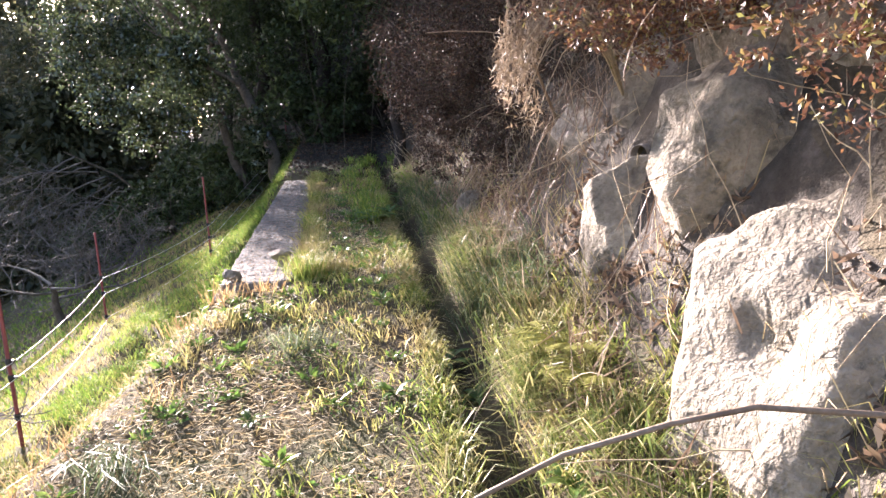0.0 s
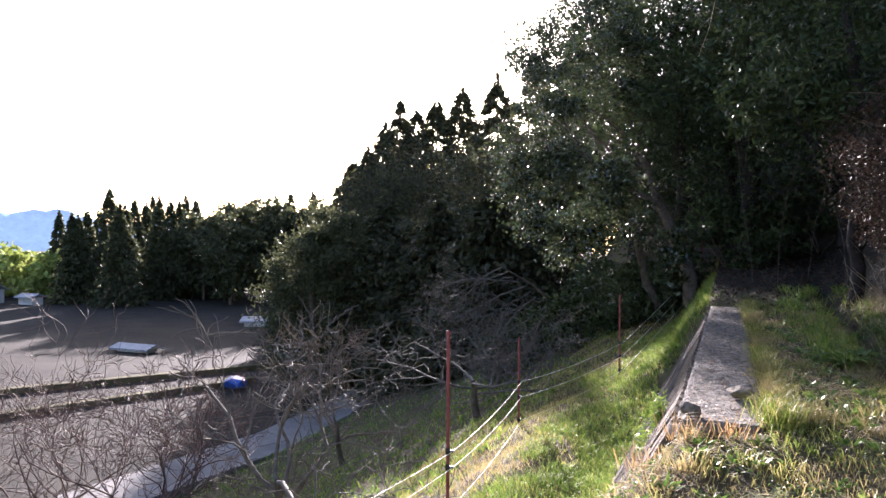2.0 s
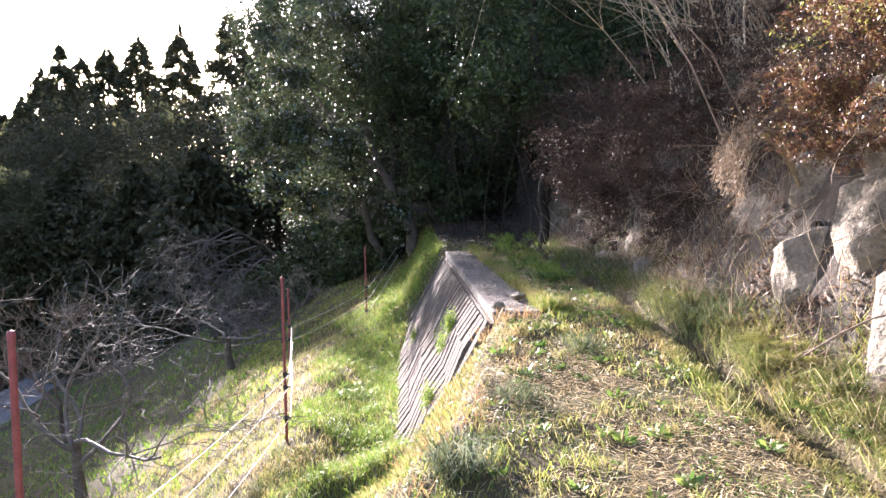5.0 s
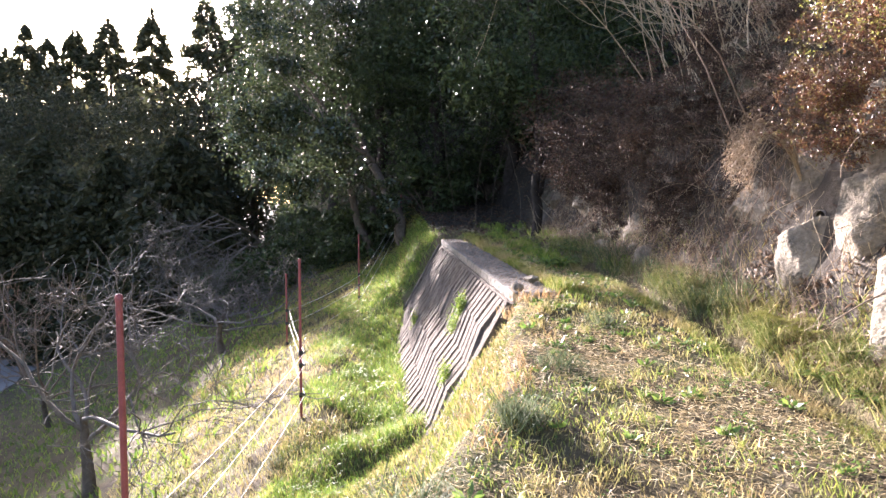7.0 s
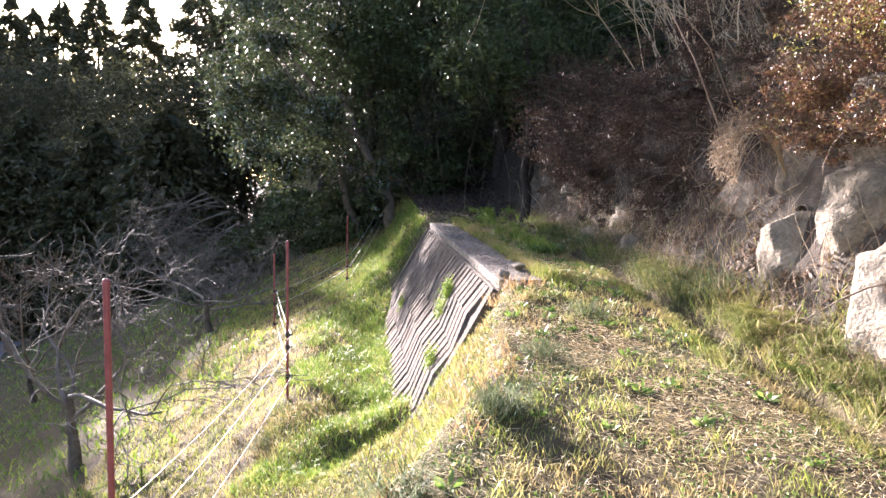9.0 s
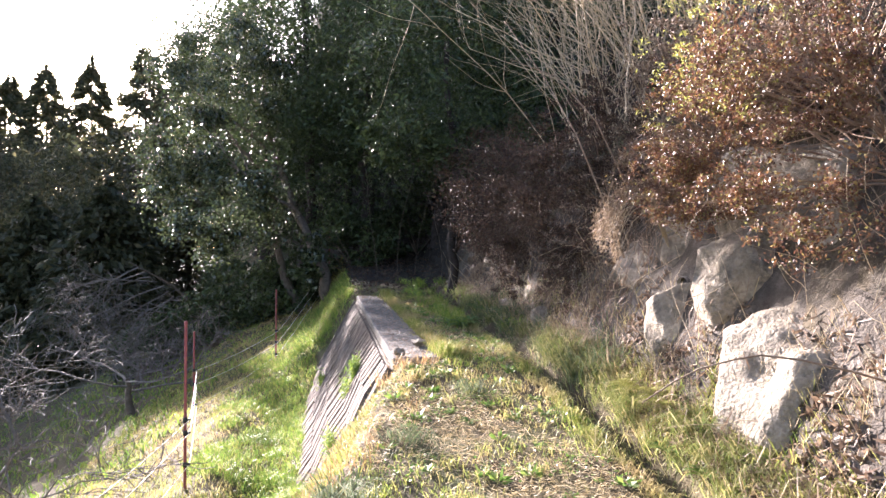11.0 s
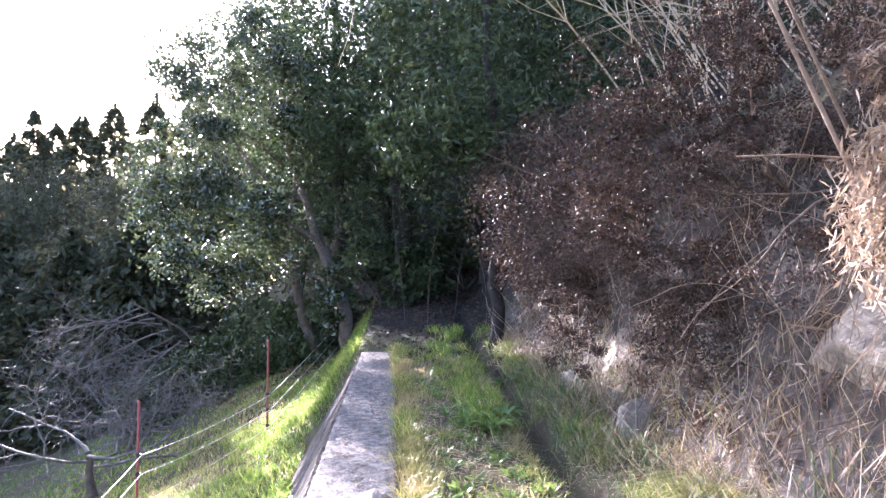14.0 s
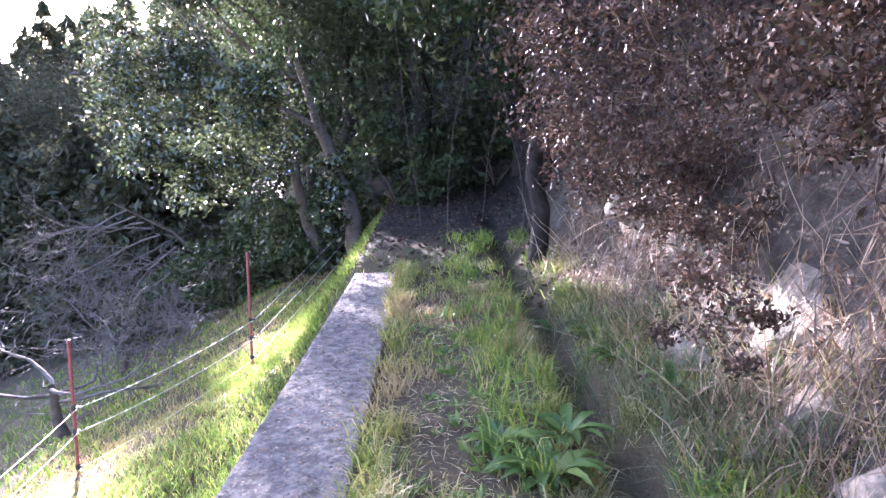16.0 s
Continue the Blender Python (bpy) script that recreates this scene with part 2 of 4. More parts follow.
def stem(p, d, length, r, steps=6, wob=0.15, pull=(0, 0, 0)):
    """A wandering line from p along d."""
    pts, d = [np.array(p, float)], unit(np.array(d, float))
    for _ in range(steps):
        d = unit(d + RNG.normal(size=3) * wob + np.array(pull))
        pts.append(pts[-1] + d * length / steps)
    return np.array(pts), np.linspace(r, r * 0.45, steps + 1)


def branch(tubes, tips, p, d, length, r, level, kids=4, wob=0.2, pull=(0, 0, 0.03), spread=0.9, shrink=0.62, least=0.003):
    """A limb with its side limbs; tips collects the ends of the last ones."""
    pts, rad = stem(p, d, length, r, 6, wob, pull)
    tubes.add(pts, np.maximum(rad, least), 6 if r > 0.03 else 4)
    if level == 0:
        tips.append(pts[-1])
        tips.append(pts[3])
        return
    for k in range(kids):
        i = RNG.integers(2, 7)
        dd = unit(pts[i] - pts[i - 1])
        branch(tubes, tips, pts[i], unit(dd + RNG.normal(size=3) * spread), length * shrink * RNG.uniform(0.7, 1.2), rad[i] * 0.6, level - 1, kids, wob, pull, spread, shrink, least)


# ---- the lie of the land ----
def lerp(x, xs, ys):
    return np.interp(x, xs, ys)


def step(x, a, b):
    t = np.clip((x - a) / (b - a), 0, 1)
    return t * t * (3 - 2 * t)


def path_z(y):
    return lerp(y, [-60, -6, -2.3, 0, 2.3, 4, 6, 9, 13, 20, 60], [-2, -0.75, -0.46, -0.32, -0.17, 0.03, 0.08, 0.16, 0.36, 0.85, 5])


def edge_x(y):
    return lerp(y, [-60, -4, -2, 0, 2, 4.15, 12, 20, 40], [-8, -3.2, -2.8, -2.1, -1.5, -1.42, -2.72, -4, -8])


def ditch_x(y):
    return 0.2 - 0.13 * (y - 2)


def fuzz(x, y):
    """Smooth unevenness, from a few crossing waves."""
    z = 0
    for k, (a, b, c) in enumerate(((1.1, 0.7, 0.3), (-0.8, 1.9, 1.7), (2.3, -1.4, 4.1), (3.9, 3.1, 0.9), (-5.3, 4.7, 2.2), (8.1, 6.9, 5.5))):
        z = z + np.sin(a * x + b * y + c) / (1.5 + k)
    return z


def land(x, y):
    x, y = np.asarray(x, float), np.asarray(y, float)
    pz, d, r = path_z(y), edge_x(y) - x, x - ditch_x(y)
    low = lerp(d, [0, 0.3, 0.75, 1.5, 2.2, 3, 4.85, 10.8, 19, 26], [0, -0.36, -1.05, -1.56, -1.8, -2.15, -3.1, -6.06, -8, -8.3])
    walled = lerp(d, [-0.42, -0.3, 0, 0.12, 0.7, 1.4, 2.2, 3, 4.85, 10.8, 19, 26], [0, -0.2, -0.3, -1.2, -1.32, -1.6, -1.78, -2.2, -3.1, -6.06, -8, -8.3])
    w = step(y, 4.1, 4.3) * (1 - step(y, 10.5, 11.3))
    left = low * (1 - w) + walled * w
    left = left - 0.26 * step(y, 4.4, 5.4) * (1 - step(y, 9.0, 10.5)) * step(d, 0.2, 0.5) * (1 - step(d, 1.1, 2.0))
    left = np.where(d > -0.7, left, 0) - 0.42 * np.exp(-((y - 3.95) / 0.4) ** 2) * step(d, -0.12, 0.2) * (1 - step(d, 1.2, 2.2))
    keep = step(d, 4, 24)
    z = pz * (1 - keep) + left + 24 * step(y, 18, 60) * (1 - step(d, 0, 7))
    z = z - 0.26 * np.exp(-(r / 0.1) ** 4) * (0.75 + 0.25 * np.sin(y * 4.3)) * step(y, 1.0, 1.6) * (1 - step(y, 14, 17))
    bank = lerp(r, [0.15, 0.57, 0.75, 1.1, 1.6, 2.4, 4, 10, 40, 90], [0, 0.16, 0.55, 1.3, 2.0, 2.7, 3.6, 7, 18, 24])
    near = step(y, -7, 1.5)
    z = z + np.where(r > 0.15, bank * (0.35 + 0.65 * near), 0)
    rough = 0.02 + 0.10 * step(r, 0.6, 1.2) + 0.05 * step(d, 0.6, 3)
    z = z + 0.07 * step(r, 0.5, 0.8) * (1 - step(r, 2, 4)) * fuzz(x * 3.9 + 1, y * 3.3)
    return z + fuzz(x * 1.3, y * 1.3) * rough * (1 - 0.6 * step(d, 14, 20))


def spaced(lo, hi, fine, far):
    mid = list(np.arange(lo, hi, fine))
    a, s = [], fine
    while (mid[0] if not a else a[-1]) > -far:
        s *= 1.18
        a.append((a[-1] if a else mid[0]) - s)
    b, s = [], fine
    while (mid[-1] if not b else b[-1]) < far:
        s *= 1.18
        b.append((b[-1] if b else mid[-1]) + s)
    return np.array(a[::-1] + mid + b)


gx, gy = spaced(-6, 2.6, 0.09, 4500), spaced(-4, 13, 0.11, 4500)
XX, YY = np.meshgrid(gx, gy)
ZZ = land(XX, YY)
nx, ny = len(gx), len(gy)
ii = (np.arange(ny - 1)[:, None] * nx + np.arange(nx - 1)[None, :]).ravel()
gm = M["soil"].node_tree
# haze over the ridge, done as a weak blue emission
haze_glow = M["mountain"].node_tree.nodes["Principled BSDF"]
haze_glow.inputs["Emission Color"].default_value, haze_glow.inputs["Emission Strength"].default_value = (0.36, 0.5, 0.72, 1), 0.11
gb = gm.nodes["Principled BSDF"]
soil_col = gb.inputs["Base Color"].links[0].from_socket
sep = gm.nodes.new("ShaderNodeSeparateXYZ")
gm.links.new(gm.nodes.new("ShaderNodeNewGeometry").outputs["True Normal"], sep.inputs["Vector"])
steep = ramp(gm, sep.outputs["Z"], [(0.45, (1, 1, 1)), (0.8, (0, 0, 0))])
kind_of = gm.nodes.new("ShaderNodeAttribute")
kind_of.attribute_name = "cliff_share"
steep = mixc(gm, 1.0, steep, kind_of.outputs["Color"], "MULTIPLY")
# darker earth for bare fields and wood floor, their shade put into it
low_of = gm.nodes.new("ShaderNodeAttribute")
low_of.attribute_name = "shaded_soil_share"
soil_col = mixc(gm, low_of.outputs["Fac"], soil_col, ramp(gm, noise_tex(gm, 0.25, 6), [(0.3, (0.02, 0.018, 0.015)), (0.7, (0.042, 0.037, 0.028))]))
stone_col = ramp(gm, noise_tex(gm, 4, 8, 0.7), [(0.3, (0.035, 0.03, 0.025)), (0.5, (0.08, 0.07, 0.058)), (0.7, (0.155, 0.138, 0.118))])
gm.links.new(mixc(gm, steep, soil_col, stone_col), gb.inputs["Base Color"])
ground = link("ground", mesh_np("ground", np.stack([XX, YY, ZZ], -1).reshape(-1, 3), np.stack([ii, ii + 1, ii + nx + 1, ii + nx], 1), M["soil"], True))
for key, share in (("cliff_share", step(XX - ditch_x(YY), 0.4, 0.6) * (1 - step(YY, 11.5, 14))), ("shaded_soil_share", np.maximum(step(edge_x(YY) - XX, 14, 20), step(YY, 11.2, 14) * (1 - step(edge_x(YY) - XX, 1.0, 3.5))))):
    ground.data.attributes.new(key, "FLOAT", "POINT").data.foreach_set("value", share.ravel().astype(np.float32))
tagged(ground, "grassy hillside earth with worn path and cut bank", "ground", kind="structure")


def on_land(x, y):
    return np.stack([x, y, land(x, y)], -1)


# ---- retaining wall with chevron relief ----
TOP0, TOP1, THICK = np.array([-1.42, 4.12, 0.07]), np.array([-2.52, 10.8, 0.2]), 0.44
along = TOP1 - TOP0
LENGTH = float(np.linalg.norm(along))
along = along / LENGTH
back = np.array([along[1], -along[0], 0.0])
back /= np.linalg.norm(back)
BATTER, HEIGHT = 0.55, 1.75
down = unit(np.array([-back[0] * BATTER, -back[1] * BATTER, -1.0]))
face_out = unit(np.cross(down, along))
if face_out[0] > 0:
    face_out = -face_out


def wall_point(s, h, out):
    """s along the top edge, h down the sloped face, out from it."""
    return TOP0 + along * s + down * h + face_out * out


retaining_wall = tagged(new("retaining_wall"), "weathered concrete retaining wall with zigzag relief face", "wall", kind="structure")
SL = HEIGHT * math.sqrt(1 + BATTER ** 2)


def prism(bm, corners, bevel=0.0):
    """A solid from two rings of corners, the first outside."""
    a, b = corners
    va, vb = [bm.verts.new(p) for p in a], [bm.verts.new(p) for p in b]
    n = len(va)
    bm.faces.new(va), bm.faces.new(vb[::-1])
    for k in range(n):
        bm.faces.new((va[k], vb[k], vb[(k + 1) % n], va[(k + 1) % n]))
    bmesh.ops.recalc_face_normals(bm, faces=bm.faces)
    if bevel:
        bmesh.ops.bevel(bm, geom=list(bm.edges), offset=bevel, segments=2, profile=0.5, affect="EDGES")


bm = bmesh.new()
inner = 0.036
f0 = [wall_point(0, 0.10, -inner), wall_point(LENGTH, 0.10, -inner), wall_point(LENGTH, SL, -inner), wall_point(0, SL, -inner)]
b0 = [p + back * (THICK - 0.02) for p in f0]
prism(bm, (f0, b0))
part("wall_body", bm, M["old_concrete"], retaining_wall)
bm = bmesh.new()
cap = [TOP0, TOP1, TOP1 + back * THICK, TOP0 + back * THICK]
prism(bm, (cap, [p + np.array([0, 0, -0.10]) for p in cap]), 0.012)
bmesh.ops.subdivide_edges(bm, edges=[e for e in bm.edges if e.calc_length() > 1], cuts=130, use_grid_fill=True)
bmesh.ops.subdivide_edges(bm, edges=[e for e in bm.edges if e.calc_length() > 0.2], cuts=8, use_grid_fill=True)
for v in bm.verts:
    v.co += Vector((noise.noise(v.co * 9), noise.noise(v.co * 9 + Vector((9, 0, 0))), noise.noise(v.co * 14) * 1.2)) * 0.008
part("coping", bm, M["concrete"], retaining_wall, "rough grey concrete top of the wall")
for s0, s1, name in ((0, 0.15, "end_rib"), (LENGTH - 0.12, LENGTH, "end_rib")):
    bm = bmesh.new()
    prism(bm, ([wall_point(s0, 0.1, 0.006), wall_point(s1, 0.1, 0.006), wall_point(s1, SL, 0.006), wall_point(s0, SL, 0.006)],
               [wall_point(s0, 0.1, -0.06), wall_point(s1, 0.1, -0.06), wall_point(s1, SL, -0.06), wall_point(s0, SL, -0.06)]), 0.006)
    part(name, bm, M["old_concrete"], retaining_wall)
ROW, PITCH, GAP = 0.36, 0.205, 0.055
rows_n, cols_n = int((SL - 0.14) / ROW), int((LENGTH - 0.2) / PITCH)
for lean_sign in (1, -1):
    bm = bmesh.new()
    sh = lean_sign * ROW * 0.62
    ring = [(0, 0), (PITCH - GAP, 0), (PITCH - GAP + sh, ROW), (sh, ROW)]
    org = wall_point(0, 0, 0)
    prism(bm, ([along * (s + (0.01 if k in (0, 3) else -0.01)) + down * h for k, (s, h) in enumerate(ring)],
               [along * (s + (-0.02 if k in (0, 3) else 0.02)) + down * h - face_out * 0.04 for k, (s, h) in enumerate(ring)]))
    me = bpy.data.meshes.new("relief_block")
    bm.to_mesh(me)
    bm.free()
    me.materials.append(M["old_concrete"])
    for r in range(rows_n):
        if (r % 2 == 0) != (lean_sign > 0):
            continue
        for c in range(-1, cols_n):
            s = 0.40 + c * PITCH + (0 if lean_sign > 0 else ROW * 0.62)
            if s + PITCH + max(sh, 0) > LENGTH - 0.04:
                continue
            ob = link("relief_block", me, retaining_wall)
            ob.location = wall_point(s + RNG.uniform(-0.016, 0.016), 0.12 + r * ROW, RNG.uniform(-0.012, 0.004))


# ---- rocks ----
def rock_mesh(name, radii, seed, flat=0.25):
    bm = bmesh.new()
    bmesh.ops.create_icosphere(bm, subdivisions=5, radius=1)
    off = Vector((seed * 7.3, seed * 3.1, seed * 1.7))
    draw = random.Random(seed)
    cuts = [(Vector((draw.gauss(0, 1), draw.gauss(0, 1), draw.gauss(0, 0.8))).normalized(), draw.uniform(0.62, 0.98)) for _ in range(13)]
    for v in bm.verts:
        p = v.co.copy()
        k = 1 + flat * noise.noise(p * 1.1 + off) + 0.10 * noise.noise(p * 3 + off) + 0.035 * noise.noise(p * 8 + off) + 0.015 * noise.noise(p * 20 + off)
        m = max(abs(p.x), abs(p.y), abs(p.z))
        k *= 1 + 0.35 * (1 / m - 1)
        p = p * k
        for nrm, c in cuts:
            over = p.dot(nrm) - c
            if over > 0:
                p = p - nrm * over * 0.92
        crack = abs(noise.noise(p * 2.6 + off * 2))
        p = p * (1 + 0.025 * noise.noise(p * 6 + off) + 0.009 * noise.noise(p * 17 + off) - 0.014 * max(0.0, 1 - crack / 0.06))
        v.co = Vector((p.x * radii[0], p.y * radii[1], p.z * radii[2]))
    for f in bm.faces:
        f.smooth = True
    me = bpy.data.meshes.new(name)
    bm.to_mesh(me)
    bm.free()
    me.materials.append(M["rock"])
    return me


def rock(name, at, radii, seed, label, turn=0):
    ob = link(name, rock_mesh(name, radii, seed))
    ob.matrix_world = pose(*at, 0, 0, turn)
    return tagged(ob, label, "rock")


rock("boulder", (1.3, 1.98, -0.05), (0.62, 0.6, 0.78), 1, "large pale sunlit boulder with pitted face at the bank's foot", 15)
rock("rock", (1.62, 2.75, 1.3), (0.6, 0.75, 0.55), 35, "pale rock slab below hanging shrubs", 12)
rock("rock", (1.32, 2.85, 0.62), (0.54, 0.5, 0.6), 2, "rough grey rock jutting from the bank", 30)
rock("rock", (0.95, 3.3, 0.38), (0.27, 0.32, 0.42), 3, "grey rock with cracked face below dry stems", 10)
rock("rock", (1.3, 3.6, 0.95), (0.42, 0.5, 0.45), 24, "dull grey rock beneath hanging dry plants", 40)
rock("rock", (1.75, 2.3, 1.15), (0.4, 0.6, 0.35), 25, "pale rock face showing between shrubs", 20)
rock("rock", (1.02, 4.5, 0.8), (0.4, 0.6, 0.5), 4, "grey rock half hidden by dry stems", 0)
for k in range(9):
    y = 5.6 + k * 0.75
    rock("rock", (ditch_x(y) + 1.0 + 0.1 * math.sin(k * 2.3), y, float(path_z(y)) + 0.5 + 0.22 * math.sin(k * 1.7)), (0.28, 0.42, 0.34 + 0.12 * math.cos(k * 2.1)), 5 + k, "pale grey rock set in the bank behind shrubs", 25 * math.sin(k * 1.3))
for x, y, z, r, sd in ((0.24, 6.05, 0.14, (0.2, 0.3, 0.24), 41), (0.2, 6.6, 0.2, (0.17, 0.26, 0.2), 42), (0.02, 7.5, 0.2, (0.16, 0.26, 0.18), 43), (0.2, 9.1, 1.0, (0.25, 0.45, 0.4), 46)):
    rock("rock", (x, y, z), r, sd, "pale angular rock showing at the bank's foot", 17 * sd)
rock("stone", (-1.36, 4.2, 0.11), (0.06, 0.05, 0.05), 20, "small dark stone lying on the wall's corner", 20)
rock("stone", (-1.21, 4.79, 0.125), (0.085, 0.06, 0.04), 21, "flat grey stone lying on the wall's top", 40)


# ---- fence ----
POSTS = [((-3.5, 1.0), 2.3, (1.12, 0.87, 0.5)), ((-3.88, 5.7), 2.0, (0.88, 0.73, 0.37)), ((-5.44, 10.43), 1.75, (1.05, 0.8, 0.42)), ((-4.45, 12.6), 1.5, (0.62, 0.38, 0.12)), ((-4.3, 19.0), 1.5, (0.62, 0.38, 0.12))]
POSTS = [(-5.2, -3.2, 2.1, (0.9, 0.65, 0.3))] + [(x, y, h, hs) for (x, y), h, hs in POSTS]
hooks = []
for x, y, h, hs in POSTS:
    z = float(land(x, y))
    if (x, y) == (-3.88, 5.7):
        z = -1.77
    if (x, y) == (-5.44, 10.43):
        z = -2.2
    p = tagged(new("fence_post"), "thin red-brown metal fence post with black insulators", "fence post", "fence posts")
    p.location = (x, y, z)
    t = Tubes()
    t.add([(0, 0, -0.25), (0, 0, h * 0.5), (0.0, 0, h)], [0.017] * 3, 10)
    link("pole", t.mesh("pole", M["post"]), p)
    t = Tubes()
    t.add([(0, 0, h - 0.03), (0, 0, h - 0.01), (0, 0, h + 0.008), (0, 0, h + 0.012)], [0.019, 0.02, 0.016, 0.001], 10)
    link("pole_cap", t.mesh("pole_cap", M["post"]), p)
    for k in hs:
        t = Tubes()
        t.add([(0, 0, k - 0.03), (0, 0, k - 0.012), (0, 0, k + 0.012), (0, 0, k + 0.03)], [0.021, 0.026, 0.026, 0.021], 10)
        t.add([(0.02, 0, k), (0.045, 0, k), (0.06, 0, k + 0.01)], [0.012, 0.016, 0.006], 8)
        link("insulator", t.mesh("insulator", M["insulator"]), p, "black plastic insulator")
    hooks.append([(x + 0.05, y, z + k) for k in hs])
for k in range(3):
    for a, b in zip(hooks[:-1], hooks[1:]):
        a0, b0 = np.array(a[k]), np.array(b[k])
        u = np.linspace(0, 1, 12)[:, None]
        pts = a0 + (b0 - a0) * u - np.array([0, 0, 1.0]) * (0.06 * 4 * u * (1 - u))
        t = Tubes()
        t.add(pts, [0.003] * 12, 6)
        tagged(link("fence_wire", t.mesh("fence_wire", M["wire"])), "pale twisted fence wire strung between posts", "wire", "fence wires")


# ---- trees ----
def thing(name, at, label, category, group=""):
    ob = tagged(new(name), label, category, group)
    ob.location = at
    return ob


def cloud(centre, radii, n, clumps, shell=0.55):
    """Places of leaves: clumps spread through an ellipsoid, denser towards the outside."""
    d = unit(RNG.normal(size=(clumps, 3)))
    c = d * (shell + (1 - shell) * RNG.uniform(0, 1, (clumps, 1)) ** 0.7) * np.array(radii)
    size = RNG.uniform(0.07, 0.2, clumps) * float(np.mean(radii))
    k = RNG.integers(0, clumps, n)
    return np.array(centre) + c[k] + RNG.normal(size=(n, 3)) * size[k][:, None] * (1, 1, 0.6)


def bare_tree(name, x, y, height, label, mat="twig", lean=(0.1, 0, 1), level=3, kids=4, flat=0.0, r=0.075, trunk=0.3, limb=0.42, squash=1.0):
    z = float(land(x, y))
    ob = thing(name, (x, y, z), label, "tree", "bare orchard trees")
    t, tips = Tubes(), []
    pts, rad = stem((0, 0, -0.15), lean, height * trunk, r, 6, 0.14)
    t.add(pts, rad, 8)
    link("trunk", t.mesh("trunk", M["bark"]), ob)
    t = Tubes()
    for k in range(5):
        a = k * 2.4 + RNG.uniform(0, 1)
        branch(t, tips, pts[4 + k % 3], (math.cos(a), math.sin(a), 0.75 - flat), height * limb, rad[4] * 0.55, level, kids, 0.25, (0, 0, 0.05 - 0.04 * flat), 0.75, 0.62, 0.006)
    for v in t.v:
        v[:, 2] = pts[5][2] + (v[:, 2] - pts[5][2]) * squash
    link("crown", t.mesh("crown", M[mat]), ob, "bare knotted twigs")
    return ob


def leafy_tree(name, x, y, z, trunk, limbs, clouds, leaf, label, bark="grey_bark", size=(0.12, 0.045), group=""):
    """trunk: lines of (points, radius); clouds: (centre, radii, leaves, clumps), all from the tree's foot."""
    ob = thing(name, (x, y, z), label, "tree", group)
    t = Tubes()
    for pts, r in trunk:
        pts = np.array(pts, float)
        u = np.linspace(0, 1, 12)
        fine = np.stack([np.interp(u, np.linspace(0, 1, len(pts)), pts[:, k]) for k in range(3)], 1)
        fine[1:] += RNG.normal(size=(11, 3)) * r * 0.35
        t.add(fine, np.linspace(r, r * 0.5, 12), 8)
    link("trunk", t.mesh("trunk", M[bark]), ob)
    if limbs:
        for p, d, ln, r in limbs:
            t, tips = Tubes(), []
            branch(t, tips, p, d, ln, r, 2, 4, 0.2, (0, 0, 0.02), 0.7)
            link("limb", t.mesh("limb", M[bark]), ob)
    cs = np.concatenate([cloud(*c) for c in clouds])
    v, f = leaf_arrays(cs, size[0], size[1])
    link("crown", mesh_np("crown", v, f, M[leaf]), ob)
    return ob


def conifer_mesh(height, width, n, leaf, size, ragged=0.25):
    u = RNG.uniform(0, 1, n) ** 0.75
    u = 1 - u * 0.96
    lay = np.floor(u * 30)
    turn = RNG.uniform(0, 6.28, 32)[lay.astype(int)]
    lim_k = RNG.integers(0, 9, n)
    rise = RNG.normal(size=(32, 9)) * 0.02
    reach = RNG.uniform(0.78, 1.25, (32, 9))
    wh = lay / 30 + rise[lay.astype(int), lim_k] + RNG.normal(size=n) * 0.008
    a = lim_k * 2 * np.pi / 9 + turn + RNG.normal(size=n) * 0.22
    lim = width * np.clip(1 - wh, 0, 1) ** 0.8 * reach[lay.astype(int), lim_k] + 0.12
    q = RNG.uniform(0.15, 1, n) ** 0.6
    rr = lim * q
    c = np.stack([np.cos(a) * rr, np.sin(a) * rr, wh * height - q * lim * 0.28 + RNG.normal(size=n) * 0.12], 1)
    v, f = leaf_arrays(c, size, size * 0.42, np.stack([np.cos(a), np.sin(a), np.full(n, -0.5)], 1), 0.6)
    return mesh_np("crown", v, f, M[leaf])


def conifer(x, y, z, height, width, n, size, leaf="needle", label="tall dark conifer with drooping branches", group="conifers"):
    ob = thing("conifer_tree", (x, y, z), label, "tree", group)
    t = Tubes()
    t.add([(0, 0, -0.5), (0.1, 0, height * 0.4), (0, 0.05, height * 0.97)], [height * 0.016, height * 0.01, 0.03], 8)
    link("trunk", t.mesh("trunk", M["bark"]), ob)
    link("crown", conifer_mesh(height, width, n, leaf, size), ob)
    return ob


def polar(az, dist):
    return -math.sin(radians(az)) * dist, math.cos(radians(az)) * dist


